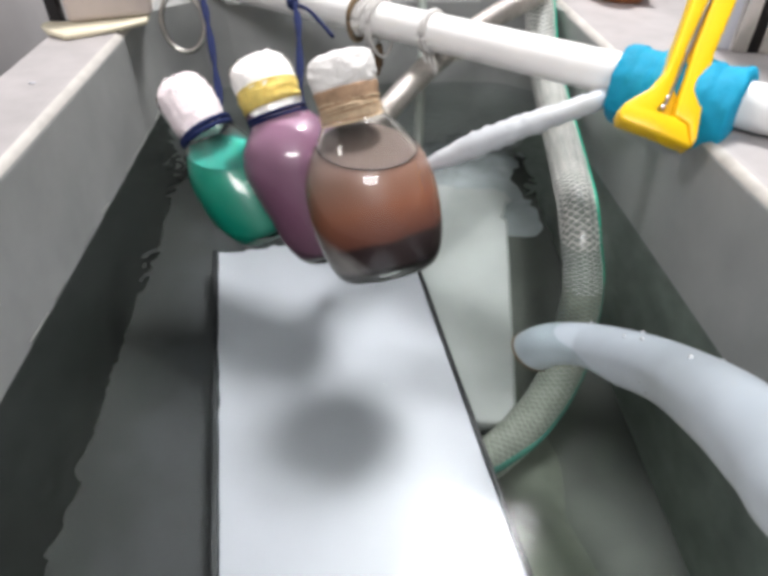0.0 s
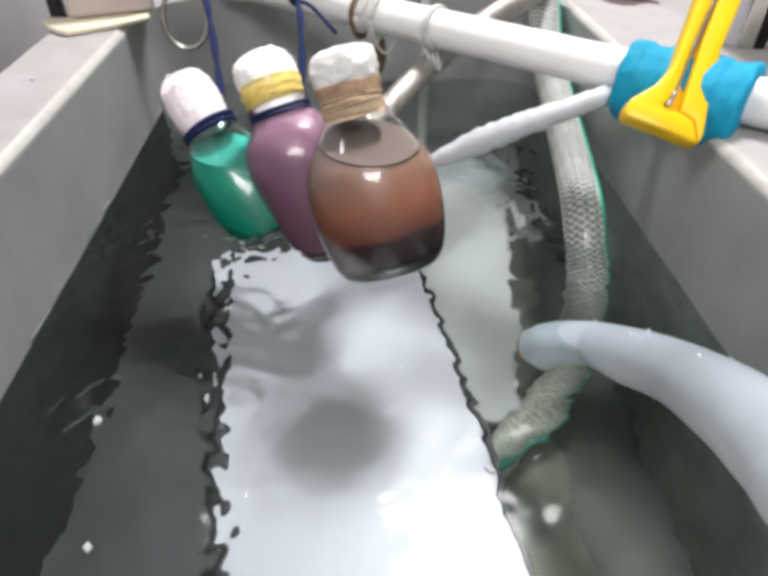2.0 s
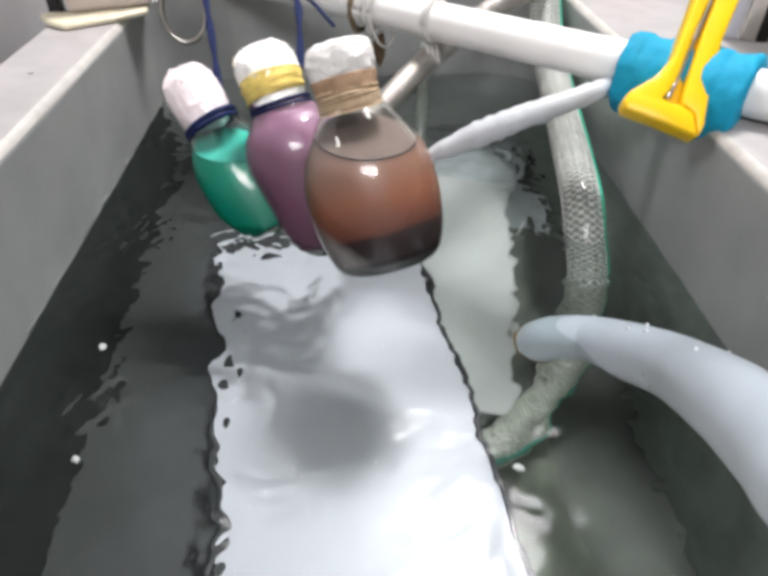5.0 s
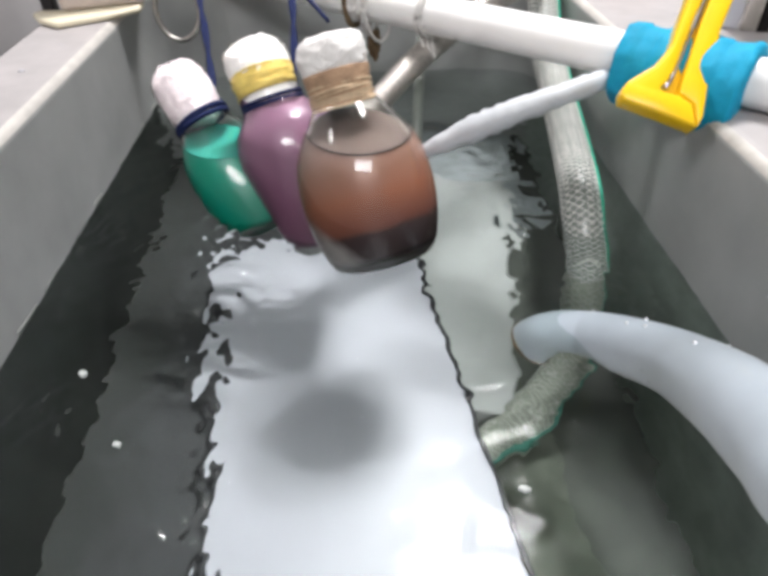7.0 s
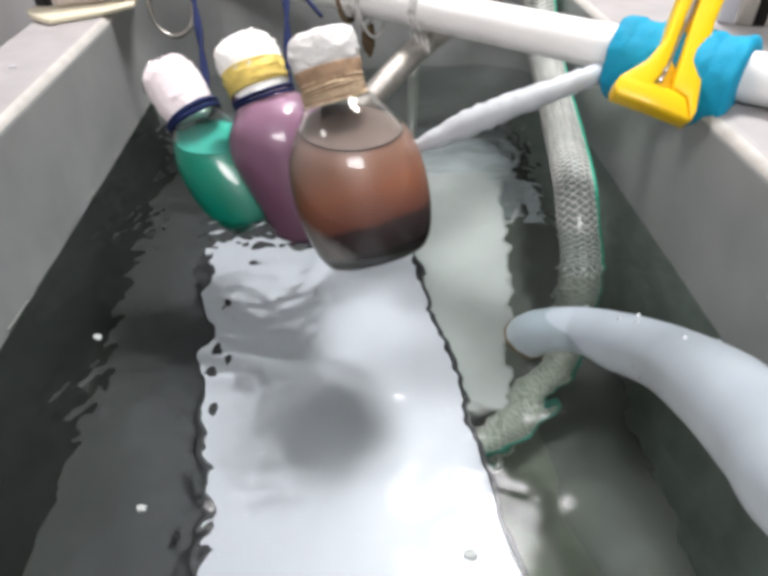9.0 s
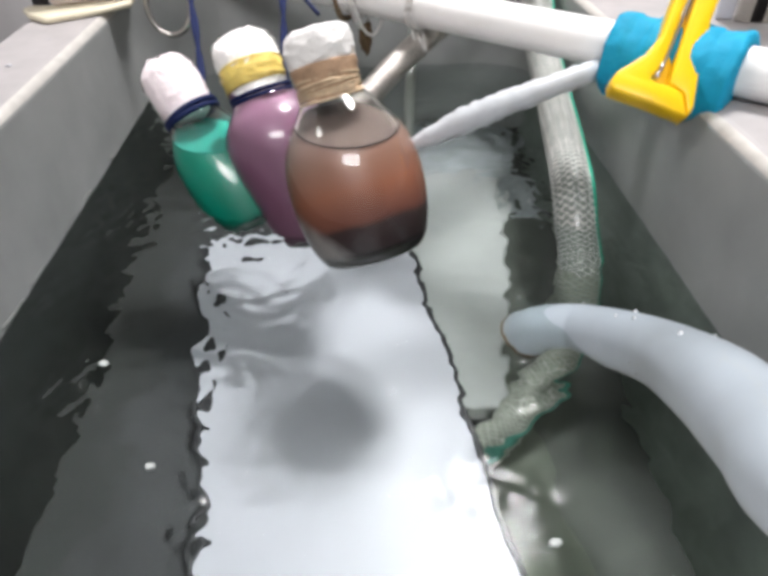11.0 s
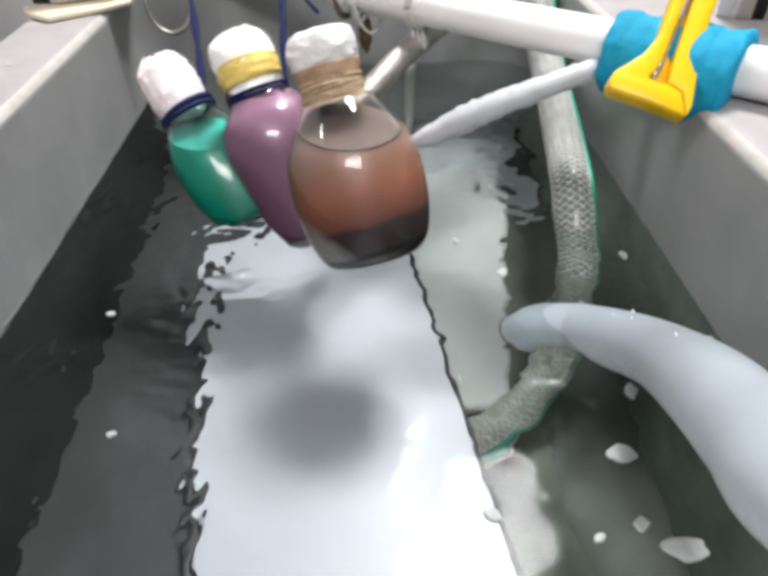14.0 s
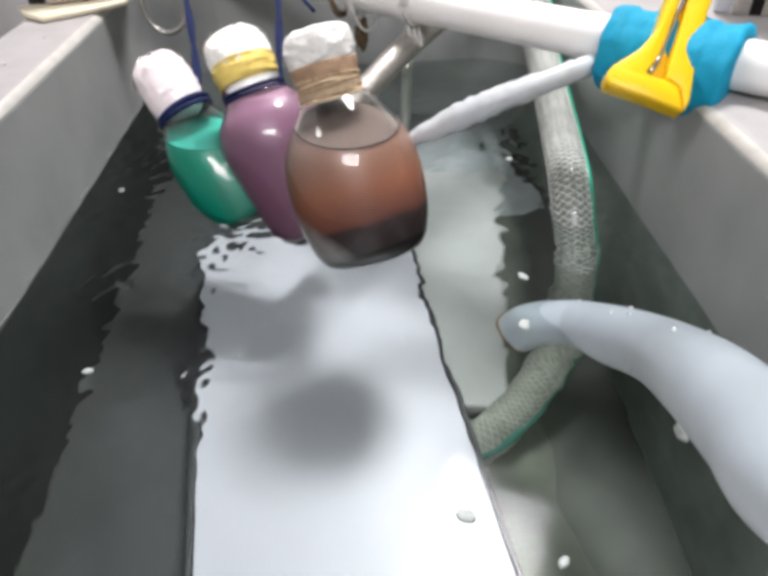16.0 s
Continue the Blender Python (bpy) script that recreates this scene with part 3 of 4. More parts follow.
part("web", outline(peg_poly([(1345, 232), (1362, 206), (1382, 160), (1412, 90), (1425, 92), (1400, 162), (1386, 208), (1376, 240)]), 0.002, 0.0004), YELLOW, peg).matrix_basis = pose(0, 0, -0.0055)
part("spring", tube([((x - 1358) * PEG, (136 - y) * PEG, -0.0005) for x, y in ((1352, 222), (1366, 196), (1398, 126), (1436, 40), (1470, -30))], 0.0007, 8, 6), STEEL, peg, "bent steel spring wire")
part("spring", tube([((x - 1358) * PEG, (136 - y) * PEG, -0.002 + 0.0016 * math.sin(k * 1.3)) for k, (x, y) in enumerate([(1348 + 2.2 * k, 226 - 4 * k) for k in range(8)])], 0.0012, 8, 4), STEEL, peg, "bent steel spring wire")

# ---- tubes and hoses ----
thin = thing("thin_milky_tube", Matrix(), "thin milky wrinkled tube held under the blue tape", "tube")
part("tube_body", tube([(0.172, 0.296, 0.083), (0.150, 0.3080, 0.0790), (0.1225, 0.2965, 0.0750), (0.0861, 0.2944, 0.0632), (0.0616, 0.2976, 0.0511), (0.0405, 0.3001, 0.0401)], 0.0055, 20, 14,
     radii=[(0, 0.0052), (0.45, 0.0055), (0.6, 0.0066), (0.75, 0.0070), (0.9, 0.0052), (1, 0.0030)], wob=0.16, bumpf=260), CRUST, thin)

big = thing("milky_hose", Matrix(), "thick milky silicone hose bending into the water", "hose")
BIGP = [(0.0870, 0.2100, -0.0270), (0.0930, 0.2075, -0.0165), (0.1020, 0.2035, -0.0092), (0.1110, 0.1965, -0.0040), (0.1182, 0.1763, 0.0098), (0.1205, 0.1513, 0.0268), (0.1071, 0.1072, 0.0605), (0.1029, 0.0824, 0.0726), (0.0991, 0.0601, 0.0835), (0.1191, 0.0301, 0.0955), (0.1700, -0.0300, 0.0980), (0.2350, -0.0500, 0.0885), (0.3300, -0.0600, 0.0879)]
big_body = part("hose_body", tube(BIGP, 0.0128, 28, 10, radii=[(0, 0.0118), (0.12, 0.0122), (0.3, 0.0128), (1, 0.0128)]), MILKY, big)


def drop(p, r):
    bm = bmesh.new()
    bmesh.ops.create_icosphere(bm, subdivisions=2, radius=r)
    for v in bm.verts:
        v.co = Vector(p) + Vector((v.co.x, v.co.y, v.co.z * 1.3))
    return bm


mp, mu, mv = frames_along(spline(BIGP, 10))[0]
part("mouth_rim", tube([mp + (mu * math.cos(2 * math.pi * k / 32) + mv * math.sin(2 * math.pi * k / 32)) * 0.0112 for k in range(33)], 0.0011, 8, 1, smooth_line=False), BARK, big_body, "brown stained rim of the hose mouth")
random.seed(4)
bl = frames_along(spline(BIGP, 10))
for k in range(13):
    p, u, v = bl[random.randrange(26, 60)]
    a = random.uniform(0, 2 * math.pi)
    part("water_drop", drop(p + (u * math.cos(a) + v * math.sin(a)) * 0.0129, random.uniform(0.0004, 0.0009)), DROP, big_body)

# braided hose with a green line
BRP = [(0.165, 0.700, 0.0885), (0.162, 0.600, 0.0885), (0.1585, 0.552, 0.087), (0.1520, 0.500, 0.070), (0.1490, 0.462, 0.045), (0.1466, 0.4111, 0.0251), (0.1377, 0.3396, 0.0162), (0.1311, 0.292, 0.0075), (0.1304, 0.2666, -0.0250), (0.1255, 0.2495, -0.0550), (0.1137, 0.2278, -0.0850), (0.0927, 0.2069, -0.1050), (0.0682, 0.1897, -0.1130), (0.035, 0.172, -0.1152)]
braided = thing("braided_hose", Matrix(), "clear hose with white braid and green line, dipping into water", "hose")
HR = 0.0110
hose_wall = part("hose_wall", tube(BRP, HR, 24, 12), HOSE, braided)


def helices():
    line = spline(BRP, 12)
    fr = frames_along(line)
    dist = [0.0]
    for a, b in zip(line, line[1:]):
        dist.append(dist[-1] + (b - a).length)
    total, out = dist[-1], []
    for way in (1, -1):
        for start in range(11):
            pts = []
            for k in range(int(total / 0.0035)):
                d = k * 0.0035
                i = max(0, min(len(line) - 2, int(np.searchsorted(dist, d)) - 1))
                f = (d - dist[i]) / max(1e-6, dist[i + 1] - dist[i])
                p = line[i].lerp(line[i + 1], f)
                u, v = fr[i][1], fr[i][2]
                a = way * d / 0.040 * 2 * math.pi + start * 2 * math.pi / 11
                pts.append(p + (u * math.cos(a) + v * math.sin(a)) * (HR + 0.0001))
            out.append(tube(pts, 0.00045, 4, 1, smooth_line=False))
    return out


for strand in helices():
    part("braid_strand", strand, BRAID, hose_wall, "white braid thread")
ln = frames_along(spline(BRP, 12))
stripe = []
for p, u, v in ln:
    e = Vector((0.93, 0.10, 0.36))
    w = u.cross(v)
    e = (e - w * e.dot(w)).normalized()
    stripe.append(p + e * (HR - 0.0006))
part("stripe", tube(stripe, 0.0022, 8, 1, smooth_line=False), GREENL, braided, "green line along the hose")

# the deep stretch takes the colours that hold the water's haze
for piece in braided.children_recursive:
    piece.data.materials.append(SUNKEN_BRAID if piece.name.startswith("braid_strand") else SUNKEN_GREEN if piece.name.startswith("stripe") else SUNKEN)
    for p in piece.data.polygons:
        if p.center.z < -0.03:
            p.material_index = 1

flex = thing("steel_flex_hose", Matrix(), "braided steel flexible hose tied to the pipe", "hose")
FXP = [(0.24, 0.60, 0.090), (0.1700, 0.525, 0.0860), (0.1385, 0.4800, 0.0830), (0.0995, 0.4384, 0.0787), (0.0607, 0.3996, 0.067), (0.0308, 0.3649, 0.0545), (0.0067, 0.3386, 0.0372), (-0.004, 0.330, 0.015), (-0.006, 0.33, -0.02)]
flex_body = part("hose_body", tube(FXP, 0.0076, 20, 12), FLEX, flex)


def rings_along(points, r, thick, gap):
    line = spline(points, 12)
    fr, out, since = frames_along(line), [], 0.0
    for (p, u, v), (q, _, _) in zip(fr, fr[1:]):
        since += (q - p).length
        if since >= gap:
            since = 0.0
            out.append(tube([p + (u * math.cos(2 * math.pi * k / 16) + v * math.sin(2 * math.pi * k / 16)) * r for k in range(17)], thick, 5, 1, smooth_line=False))
    return merge(*out)


part("ribs", rings_along(FXP, 0.0076, 0.0004, 0.0012), FLEX, flex_body)
clr = thing("thin_clear_tube", Matrix(), "thin clear plastic tube running down into the water", "tube")
part("tube_body", tube([(0.066, 0.540, 0.0835), (0.0597, 0.505, 0.083), (0.0530, 0.4407, 0.0623), (0.0450, 0.3731, 0.0266), (0.043, 0.36, -0.02), (0.043, 0.36, -0.07)], 0.0036, 12, 8), HOSE, clr)
tiep = on_pipe(0.031)
tie = thing("tie_string", Matrix(), "white string tying the steel hose to the pipe", "string")
for k in range(3):
    part("strand", tube([tiep + Vector((0.001 * k, 0.011, -0.004)), tiep + Vector((0.003 * k - 0.004, -0.002, -0.013)), tiep + Vector((0.002 * k, -0.006, -0.0235)), tiep + Vector((0.004, 0.005, -0.026)), tiep + Vector((0.006, 0.012, -0.012))], 0.0010, 6, 6), STRING, tie)

# ---- bottles ----
def lean_pose(base, top, spin=0.0):
    z = (Vector(top) - Vector(base)).normalized()
    x = Vector((1, 0, 0))
    x = (x - z * x.dot(z)).normalized()
    y = z.cross(x)
    m = Matrix((x, y, z)).transposed().to_4x4()
    return Matrix.Translation(base) @ m @ pose(0, 0, 0, 0, 0, spin)


def liquid_mesh(profile, level_z, up, n=48):
    """The inside of the bottle up to a level surface whose normal is up, in the bottle's space."""
    bm = lathe(profile, n)
    geom = bm.verts[:] + bm.edges[:] + bm.faces[:]
    res = bmesh.ops.bisect_plane(bm, geom=geom, plane_co=(0, 0, level_z), plane_no=up, clear_outer=True)
    edges = [e for e in res["geom_cut"] if isinstance(e, bmesh.types.BMEdge)]
    bmesh.ops.contextual_create(bm, geom=edges)
    bmesh.ops.recalc_face_normals(bm, faces=bm.faces[:])
    return bm


def inside(prof, base, wall):
    """The hollow of a bottle: a thick base and an even wall."""
    r0 = float(np.interp(base, [q[0] for q in prof], [q[1] for q in prof]))
    return [(base, (r0 - wall) * 0.82)] + [(z, r - wall) for z, r in prof if z > base + 0.0012]


def hollow(prof):
    """Glass with an outer and an inner face, closed at the lip."""
    outer = lathe(prof, 56)
    bmesh.ops.recalc_face_normals(outer, faces=outer.faces[:])
    inner = lathe(inside(prof, 0.0065, 0.0016), 56)
    bmesh.ops.recalc_face_normals(inner, faces=inner.faces[:])
    bmesh.ops.reverse_faces(inner, faces=inner.faces[:])
    return merge(outer, inner)


def dense(profile, k=5):
    return [(p.x, p.y) for p in spline([(z, r, 0) for z, r in profile], k)]


def bottle(m, profile, level, liquid, label, stopper, liquid_label, top=None):
    ob = thing("hanging_bottle", m, label, "bottle", "hanging bottles")
    prof = dense(profile)
    body = part("glass_body", hollow(prof), GLASS, ob, "clear glass")
    body.visible_shadow = False
    up = m.to_3x3().inverted() @ Vector((0, 0, 1))
    bm = liquid_mesh(inside(prof, 0.0060, 0.0011), level, up)
    liq = part("liquid", bm, liquid, ob, liquid_label)
    if top:
        liq.data.materials.append(top)
        for p in liq.data.polygons:
            if p.normal.dot(up) > 0.98:
                p.material_index, p.use_smooth = 1, False
        rim = []
        for k in range(61):
            a = 2 * math.pi * k / 60
            z, r = level, 0.0
            for _ in range(12):
                r = float(np.interp(z, [q[0] for q in prof], [q[1] for q in prof])) - 0.0008
                z = level - (up.x * r * math.cos(a) + up.y * r * math.sin(a)) / up.z
            rim.append(Vector((r * math.cos(a), r * math.sin(a), z)))
        part("meniscus", tube(rim, 0.0005, 6, 1, smooth_line=False), DARKLIQ if top is GREYTOP else top, liq, "line where the liquid meets the glass")
    return ob


def cotton_cap(ob, z0, z1, r, material, label, seed, squash=1.0):
    h = z1 - z0
    prof = [(z0, r * 0.80), (z0 + 0.12 * h, r * 0.90), (z0 + 0.4 * h, r), (z0 + 0.7 * h, r * 0.99), (z0 + 0.86 * h, r * 0.86), (z0 + 0.96 * h, r * 0.55), (z1, r * 0.12)]
    bm = lathe(dense(prof, 6), 48)
    for v in bm.verts:
        q = Vector((v.co.x, v.co.y, v.co.z)) * 110 + Vector((seed, seed, seed))
        v.co += v.co.normalized() * 0.0026 * noise.noise(q) + Vector((v.co.x, v.co.y, 0)).normalized() * 0.0013 * noise.noise(q * 2.3)
        v.co.y *= squash
    return part("stopper", bm, material, ob, label)


def cotton_film(ob, z0, z1, r, seed):
    """Crumpled clear film drawn over a stopper."""
    h = z1 - z0
    prof = [(z0, r * 0.86), (z0 + 0.15 * h, r * 0.96), (z0 + 0.45 * h, r), (z0 + 0.72 * h, r * 0.99), (z0 + 0.88 * h, r * 0.86), (z0 + 0.97 * h, r * 0.55), (z1, r * 0.12)]
    bm = lathe(dense(prof, 6), 56)
    for v in bm.verts:
        q = v.co * 170 + Vector((seed, seed, seed))
        ridge = abs(noise.noise(q)) * 2 - 0.5
        v.co += Vector((v.co.x, v.co.y, (v.co.z - z0) * 0.5)).normalized() * (0.0010 * ridge + 0.0005 * noise.noise(q * 2.6))
    film = part("film", bm, FILM, ob, "crumpled clear plastic film")
    film.visible_shadow = False
    return film


def coil(ob, name, z0, z1, r, turns, thick, material, label):
    """Band wound round a neck, one strand a turn."""
    random.seed(int(r * 1e5))
    for t in range(turns):
        z = z0 + (z1 - z0) * t / max(1, turns - 1)
        tilt = random.uniform(-0.0015, 0.0015)
        ph = random.uniform(0, 6)
        pts = [Vector(((r + 0.0004 * math.sin(3 * a + ph)) * math.cos(a), (r + 0.0004 * math.sin(3 * a + ph)) * math.sin(a), z + tilt * math.sin(a + ph))) for a in [2 * math.pi * k / 36 for k in range(37)]]
        part(name, tube(pts, thick, 7, 1, smooth_line=False), material, ob, label)


BROWN_SIZE = 0.92
M3 = lean_pose((0.0176, 0.2447, 0.0109), (-0.0055, 0.2879, 0.1078))
b3 = bottle(M3, [(0.0, 0.020), (0.0015, 0.0262), (0.008, 0.0305), (0.020, 0.0338), (0.034, 0.0352), (0.048, 0.0347), (0.058, 0.0328), (0.066, 0.0292), (0.073, 0.0248), (0.079, 0.0205), (0.084, 0.0170), (0.089, 0.0152)], 0.0735, BROWN,
            "clear glass bottle of settled brown liquid, cotton stopper bound with twine", "cotton", "murky brown liquid with dark sediment", top=GREYTOP)
cap3 = cotton_cap(b3, 0.0955, 0.1180, 0.0176, COTTON, "white cotton stopper", 1.0)
part("binding", lathe(dense([(0.083, 0.0150), (0.085, 0.0153), (0.091, 0.0160), (0.0990, 0.0170), (0.1002, 0.0160)]), 48, 0.05, bumpf=130), TWINE, cap3, "stained tan cloth binding")
coil(cap3, "twine", 0.0838, 0.0925, 0.0160, 9, 0.0006, STRAW, "pale tan twine")

for piece in b3.children_recursive:
    piece.data.transform(Matrix.Scale(BROWN_SIZE, 4))

M2 = lean_pose((-0.0125, 0.2890, -0.0165), (-0.0530, 0.3468, 0.0940))
b2 = bottle(M2, [(0.0, 0.014), (0.0015, 0.0180), (0.012, 0.0218), (0.030, 0.0245), (0.050, 0.0278), (0.064, 0.0293), (0.075, 0.0268), (0.083, 0.0210), (0.089, 0.0168), (0.096, 0.0160)], 0.0945, PURPLE,
            "clear glass bottle of purple liquid with a film-wrapped cotton stopper", "cotton", "milky purple liquid")
cap2 = cotton_cap(b2, 0.090, 0.123, 0.0158, COTTON, "white cotton stopper in clear film", 4.0)
part("binding", lathe(dense([(0.0955, 0.0154), (0.0965, 0.0161), (0.1015, 0.0165), (0.1065, 0.0163), (0.1075, 0.0152)]), 48, 0.05, bumpf=130), YBAND, cap2, "yellow cloth binding")
coil(cap2, "yellow_band", 0.0965, 0.1065, 0.0164, 8, 0.0006, YBAND, "yellow band")
cotton_film(cap2, 0.091, 0.1245, 0.0176, 5.0)
coil(b2, "cord", 0.0885, 0.0910, 0.0168, 2, 0.0011, BLUE, "blue cord round the neck")

M1 = lean_pose((-0.0480, 0.3080, -0.0155), (-0.1020, 0.3636, 0.0677))
b1 = bottle(M1, [(0.0, 0.012), (0.0015, 0.0175), (0.010, 0.0215), (0.028, 0.0248), (0.046, 0.0252), (0.058, 0.0236), (0.067, 0.0200), (0.074, 0.0165), (0.080, 0.0155)], 0.0680, TEAL,
            "clear glass bottle of teal green liquid with a pinkish cotton stopper", "cotton", "teal green liquid", top=TEALTOP)
cap1 = cotton_cap(b1, 0.078, 0.113, 0.0152, COTTON_PINK, "pinkish cotton stopper in clear film", 9.0)
cotton_film(cap1, 0.0795, 0.1145, 0.0165, 8.0)
coil(b1, "cord", 0.0775, 0.0792, 0.0158, 2, 0.0017, BLUE, "blue cord round the neck")

# ---- cords ----
def cord(points, r, label, name="cord"):
    ob = link(name, tube(points, r, 8, 8, wob=0.1, bumpf=900), BLUE)
    return tagged(ob, label, "cord", "blue cords")


def twisted(points, r, label):
    """Two strands laid round each other, with a knot at the lower end."""
    ob = thing("cord", Matrix(), label, "cord", "blue cords")
    line = spline(points, 14)
    fr = frames_along(line)
    for ph in (0.0, math.pi):
        pts = [p + (u * math.cos(k * 0.42 + ph) + v * math.sin(k * 0.42 + ph)) * r * 0.8 for k, (p, u, v) in enumerate(fr)]
        part("strand", tube(pts, r, 8, 1, smooth_line=False), BLUE, ob)
    kb = bmesh.new()
    bmesh.ops.create_icosphere(kb, subdivisions=3, radius=r * 2.2)
    for v in kb.verts:
        v.co = v.co * (1 + 0.35 * noise.noise(v.co * 500)) + line[-3]
    part("knot", kb, BLUE, ob)
    return ob


twisted([(-0.104, 0.478, 0.110), (-0.1022, 0.4675, 0.0998), (-0.0919, 0.4264, 0.082), (-0.0800, 0.3664, 0.052), (-0.0795, 0.357, 0.0455)], 0.0014, "blue cord holding the green bottle to the pipe")
twisted([(-0.036, 0.470, 0.099), (-0.0385, 0.446, 0.0990), (-0.0312, 0.409, 0.0888), (-0.0294, 0.3538, 0.0579), (-0.0300, 0.346, 0.051)], 0.0014, "blue cord holding the purple bottle to the pipe")
cord([(-0.0345, 0.424, 0.0940), (-0.024, 0.415, 0.0925), (-0.009, 0.3956, 0.0819)], 0.0013, "loose end of a knotted blue cord")
kn = bmesh.new()
bmesh.ops.create_icosphere(kn, subdivisions=3, radius=0.0042)
for v in kn.verts:
    v.co = v.co * (1 + 0.3 * noise.noise(v.co * 400)) + Vector((-0.0345, 0.426, 0.0945))
tagged(link("cord_knot", kn, BLUE), "dark blue knot on the cord", "knot")

hook = thing("wire_hook", Matrix(), "bent steel wire loop hanging beside the cords", "hook")
c = Vector((-0.1163, 0.4594, 0.0745))
loop = [c + Vector((0.0150 * math.cos(a), 0.004 * math.sin(a), 0.0190 * math.sin(a))) for a in [math.pi * 0.5 + 2 * math.pi * k / 30 * 0.97 for k in range(31)]]
loop += [c + Vector((0.006, 0.006, 0.028)), c + Vector((0.013, 0.02, 0.034))]
part("wire", tube(loop, 0.0019, 10, 3), STEEL, hook)
bk = bmesh.new()
bmesh.ops.create_icosphere(bk, subdivisions=3, radius=0.006)
for v in bk.verts:
    v.co = Vector((v.co.x * 0.7, v.co.y * 0.7, v.co.z * 1.5)) * (1 + 0.6 * noise.noise(v.co * 300) + 0.4 * noise.noise(v.co * 800)) + on_pipe(-0.020) + Vector((0.006, -0.004, -0.026))
tagged(link("twine_knot", bk, BARK), "dark brown twine knot under the pipe", "knot")

# ---- things on the ledges ----
tray = thing("cream_tray", pose(-0.172, 0.4440, RIM, 0, 0, 19), "cream plastic tray with rounded lip on the tank ledge", "tray")
lip = part("lip", outline([(-0.0348, 0.0119), (-0.0308, -0.0042), (-0.0194, -0.0204), (0.0122, -0.0135), (0.0338, -0.0037), (0.0373, 0.0109), (0.0332, 0.0265), (0.0147, 0.0312), (-0.0158, 0.0116), (-0.0288, 0.0170)], 0.0042, 0.0018), CREAM, tray)
lip.matrix_basis = pose(0, 0, 0.0046)
part("wall", box(-0.016, 0.040, 0.002, 0.052, 0.0048, 0.06, 0.004), PINKW, tray, "pinkish white plastic side")

sheet = bmesh.new()
cols = []
for k in range(60):
    y = 0.15 + k * 0.015
    x = -0.232 + 0.008 * math.sin(y * 38) + 0.006 * math.sin(y * 91 + 1)
    cols.append([sheet.verts.new((x - 0.03 * (z + 0.85) * 0.3, y, z)) for z in np.linspace(GROUND, 0.30, 14)] + [sheet.verts.new((x - 0.03 * (z + 0.85) * 0.3 - 0.004, y, z)) for z in np.linspace(0.30, GROUND, 14)])
for a, b in zip(cols, cols[1:]):
    for j in range(len(a)):
        i = (j + 1) % len(a)
        sheet.faces.new((a[j], a[i], b[i], b[j]))
sheet.faces.new(cols[0])
sheet.faces.new(cols[-1][::-1])
bmesh.ops.recalc_face_normals(sheet, faces=sheet.faces[:])
tagged(link("hanging_sheet", sheet, GREYC), "pale grey folded sheet hanging beside the tank", "sheet")
tagged(link("black_post", box(-0.2125, -0.2045, 0.468, 0.478, GROUND, 0.20, 0.001), BLACKP), "thin black post standing beside the tank", "post")

rag = bmesh.new()
bmesh.ops.create_icosphere(rag, subdivisions=4, radius=0.02)
for v in rag.verts:
    d = 1 + 0.45 * noise.noise(v.co * 90) + 0.2 * noise.noise(v.co * 220)
    v.co = Vector((v.co.x * d * 1.1, v.co.y * d, max(-0.014, v.co.z * d * 0.8))) + Vector((0.218, 0.500, RIM + 0.0143))
tagged(link("crumpled_rag", rag, ORANGE), "crumpled orange brown rag on the tank ledge", "rag")
stand = thing("steel_clamp", pose(0.252, 0.372, RIM, 0, 0, -20), "steel clamp with a dark slot standing on the ledge", "clamp")
part("bar", box(-0.012, -0.003, -0.004, 0.004, 0.0003, 0.14, 0.001), STEEL, stand)
part("bar", box(0.003, 0.012, -0.004, 0.004, 0.0003, 0.14, 0.001), STEEL, stand)
part("slot", box(-0.0032, 0.0032, -0.002, 0.003, 0.0003, 0.138), BLACKP, stand, "black slot")
part("card", box(-0.022, -0.0125, 0.000, 0.003, 0.0003, 0.14, 0.001), BOARD, stand, "white strip")

# specks and chips on the ledge
random.seed(21)
for k in range(9):
    bm = bmesh.new()
    bmesh.ops.create_icosphere(bm, subdivisions=2, radius=0.0016)
    for v in bm.verts:
        v.co = Vector((v.co.x * random.uniform(0.8, 1.6), v.co.y, v.co.z * 0.3))
    sp = link("plaster_chip", bm, BOARD)
    x, y = ((-0.1769, 0.3441), (-0.1885, 0.318))[k] if k < 2 else (random.uniform(-0.197, -0.165), random.uniform(0.22, 0.42))
    sp.matrix_basis = pose(x, y, RIM + 0.0004, 0, 0, random.uniform(0, 180)) @ Matrix.Diagonal((0.4 if k > 1 else 1.0,) * 3 + (1,))
    tagged(sp, "small pale chip lying on the ledge", "chip", "chips on the ledge")

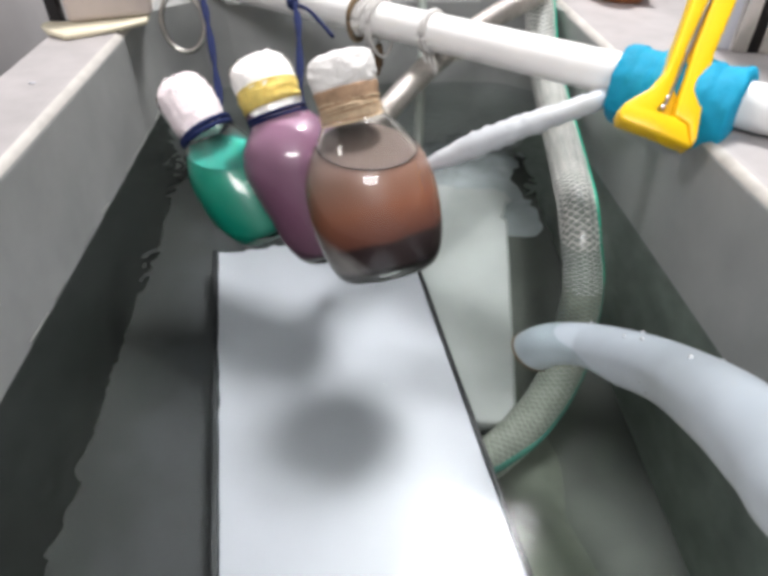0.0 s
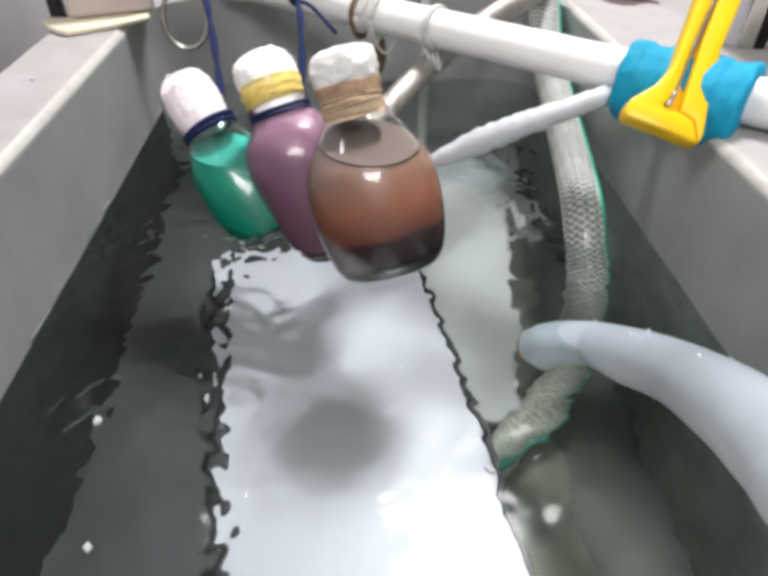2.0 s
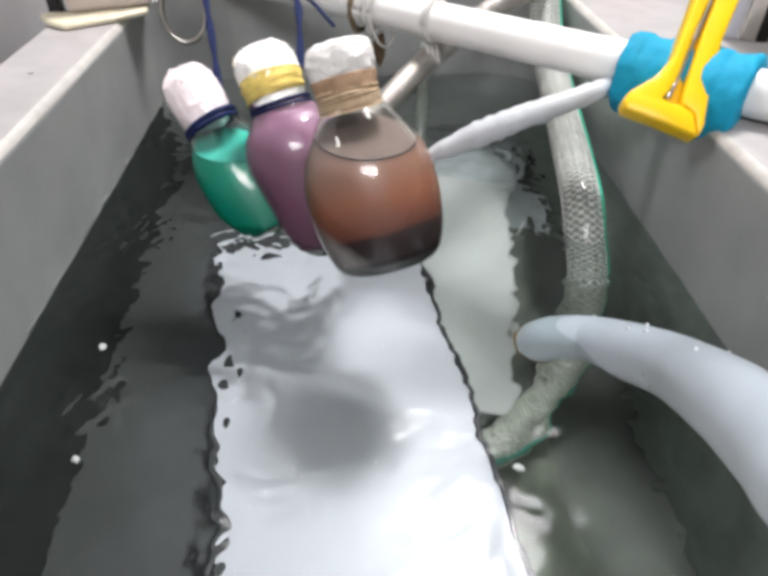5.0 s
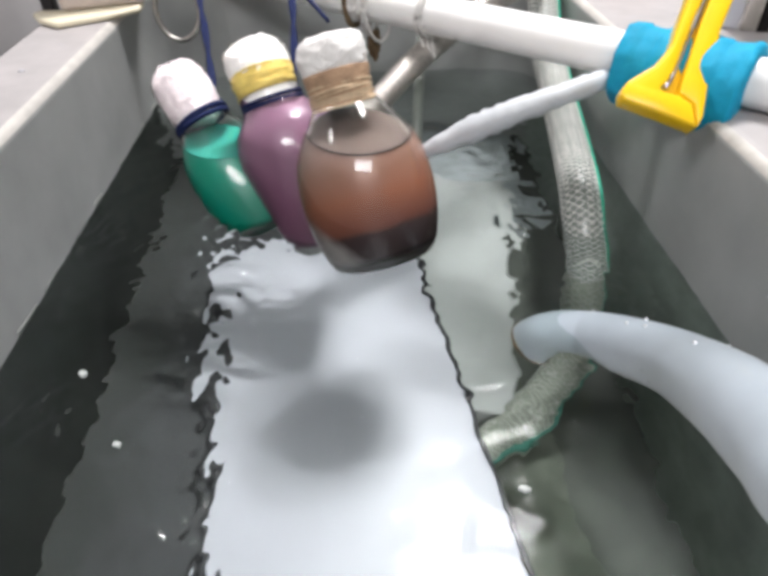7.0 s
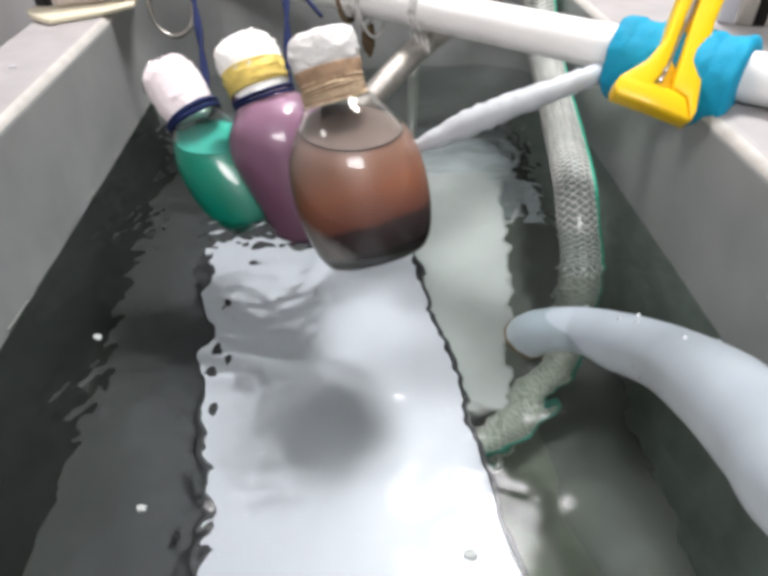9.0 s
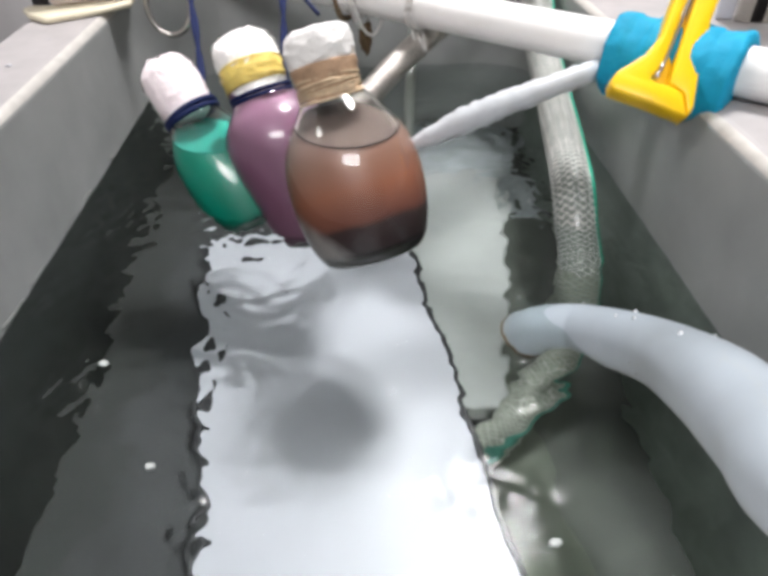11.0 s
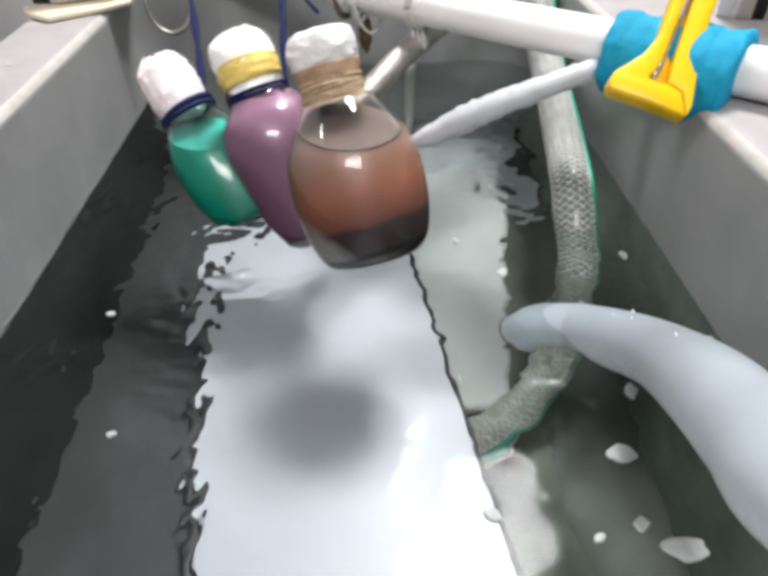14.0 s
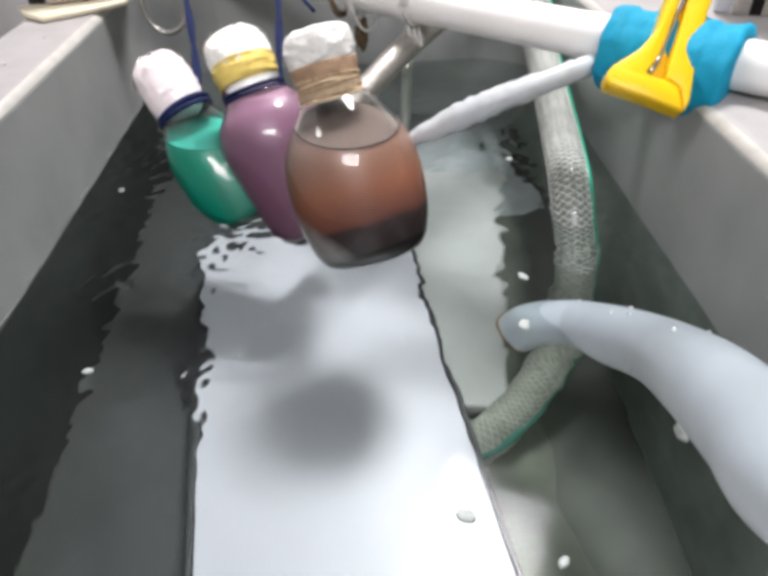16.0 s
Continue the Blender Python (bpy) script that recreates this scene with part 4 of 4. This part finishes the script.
# foam floating on the water; glints in the left channel are painted likewise
FLAKES = [
    (0.008, [(0, 0.012, 0.4), (9, 0.03, 0.36), (11, 0.045, 0.33), (11.6, 0.0691, 0.2074), (12, 0.0739, 0.1639), (12.4, 0.1045, 0.1444), (12.8, 0.1029, 0.1313), (13.3, 0.1042, 0.1164), (14, 0.1121, 0.0934), (15, 0.1112, 0.0669), (16, 0.1086, 0.055)]),
    (0.007, [(0, 0, 0.42), (9, 0.02, 0.39), (12, 0.05, 0.33), (12.8, 0.0715, 0.2073), (13.2, 0.0731, 0.1551), (13.6, 0.0902, 0.1377), (14, 0.1039, 0.1287), (14.5, 0.1208, 0.1132), (15, 0.1359, 0.0978), (16, 0.1361, 0.0803)]),
    (0.004, [(0, -0.03, 0.43), (10, 0.0, 0.38), (12, 0.0739, 0.2207), (12.5, 0.0869, 0.1429), (13.2, 0.1018, 0.1146), (14.5, 0.0989, 0.0918), (16, 0.0871, 0.0683)]),
    (0.0045, [(0, -0.05, 0.40), (11, -0.01, 0.38), (12.5, 0.0501, 0.2376), (13.5, 0.0752, 0.236), (14.5, 0.0847, 0.2346), (15.2, 0.0862, 0.2189), (16, 0.0842, 0.1963)]),
    (0.0042, [(0, -0.02, 0.36), (10, 0.0, 0.37), (12.5, 0.0816, 0.2605), (14.5, 0.12, 0.1468), (15, 0.1094, 0.1572), (16, 0.1285, 0.1351)]),
    (0.0036, [(0, -0.04, 0.37), (10, 0.0, 0.40), (12.5, 0.1332, 0.2657), (14.5, 0.1456, 0.2261), (15, 0.1387, 0.1917), (16, 0.142, 0.1643)]),
    (0.0034, [(0, -0.06, 0.38), (10, 0.0, 0.36), (13, 0.0746, 0.3008), (14.5, 0.0577, 0.2336), (15, 0.0692, 0.2065), (16, 0.0915, 0.2301)]),
    (0.004, [(0, -0.01, 0.40), (11, 0.0, 0.36), (12.6, 0.0594, 0.1424), (13.5, 0.055, 0.1177), (14.5, 0.0507, 0.1012), (15.2, 0.0466, 0.103), (16, 0.0444, 0.1076)]),
    (0.003, [(0, -0.04, 0.44), (10, 0.0, 0.42), (12.5, 0.0832, 0.316), (14.5, 0.0965, 0.3203), (15, 0.1062, 0.3419), (16, 0.1094, 0.3483)]),
    # next two: glints of the left channel, painted as white patches
    (0.0028, [(0, -0.12, 0.0), (2, -0.1086, 0.1632), (3.5, -0.1161, 0.2127), (7, -0.1157, 0.1856), (9, -0.1114, 0.2056), (12.5, -0.0971, 0.1758), (14.5, -0.1091, 0.2269), (16, -0.1041, 0.1827)]),
    (0.0024, [(0, -0.11, -0.05), (2, -0.0952, 0.1088), (3.5, -0.111, 0.1342), (7, -0.0903, 0.1477), (9, -0.0693, 0.1188), (12.5, -0.0681, 0.1479), (14.5, -0.0968, 0.1505), (16, -0.1321, 0.3331)]),
    (0.0026, [(0, 0.09, 0.0), (2, 0.0466, 0.1315), (3.5, 0.0534, 0.1306), (7, 0.0597, 0.1198), (9, 0.0405, 0.0961), (12.5, 0.0882, 0.0984), (14.5, 0.0835, 0.0976), (16, 0.0723, 0.0903)]),
]


def foam_patch(r, seed):
    bm = bmesh.new()
    n = 28
    rings = []
    for f, h in ((1.0, -0.0003), (0.96, 0.0004), (0.7, 0.0008), (0.3, 0.0009)):
        ring = []
        for k in range(n):
            a = 2 * math.pi * k / n
            q = r * f * (1 + 0.35 * noise.noise(Vector((math.cos(a) * 1.5, math.sin(a) * 1.5, seed))))
            ring.append(bm.verts.new((q * math.cos(a) * 0.75, q * math.sin(a) * 1.1, h + 0.0003 * noise.noise(Vector((k, f * 9, seed))))))
        rings.append(ring)
    for a, b in zip(rings, rings[1:]):
        for k in range(n):
            bm.faces.new((a[k], a[(k + 1) % n], b[(k + 1) % n], b[k]))
    bm.faces.new(rings[0][::-1])
    bm.faces.new(rings[-1])
    return tagged(link("foam_patch", bm, FOAM_GLINT), "thin white patch on the water, for foam and painted glints", "foam", "foam patches")


flakes = [(foam_patch(r * 0.75, k * 3.7), path) for k, (r, path) in enumerate(FLAKES)]

# ---- what moves ----
SHIFT = [(0.0, 0.0), (0.3, -0.004), (0.5, -0.03), (0.75, -0.12), (1.0, -0.20), (1.5, -0.225)]


def motions():
    rng = random.Random(11)
    rows = [(t, pose(0, s, 0)) for t, s in SHIFT]
    t = 1.75
    while t < 16.0:
        y = -0.225 + (0.05 * max(0.0, (t - 12.5) / 3.5))
        rows.append((t, pose(rng.uniform(-0.012, 0.012), y + rng.uniform(-0.018, 0.018), rng.uniform(-0.0004, 0.0004), 0, 0, rng.uniform(-0.5, 0.5))))
        t += 0.25
    rows.append((16.0, pose(0.004, -0.15, 0)))
    walk(water, rows)
    times = [0, 0.5, 1, 1.5, 2, 2.5, 3, 3.5, 4, 6.5, 7, 7.5, 8, 8.5, 9, 11.5, 12, 12.5, 13, 13.5, 14, 14.5, 15, 15.5, 16]
    sway = [-4, 2, 0, 7, -2, 5, -1, 1, 4, 3, 0, 5, -8, 1, -2, 1, -3, 1, -3, 0, -4, -1, -2, -1, -3]
    slow = [0, 0, -1, -2, -2, -4, -3, -4, -3, -5, -5, -5, -5, -6, -5, -6, -6, -6, -2, -2, -2, -1, -1, -3, -1]
    for ob, m, amp, table, slip in ((b1, M1, 0.0003, sway, 0), (b2, M2, 0.00012, sway, 0), (b3, M3, 0.00025, slow, 1)):
        walk(ob, [(t, Matrix.Translation((amp * k + 0.0030 * t / 16 * slip, 0, -amp * 0.7 * k - 0.0034 * t / 16 * slip)) @ m @ pose(0, 0, 0, 0.05 * k, 0.10 * k, 0)) for t, k in zip(times, table)])
    for k, (ob, path) in enumerate(flakes):
        walk(ob, [(t, pose(x, y, 0.0006, 0, 0, 20 * k + 6 * t)) for t, x, y in path])


motions()
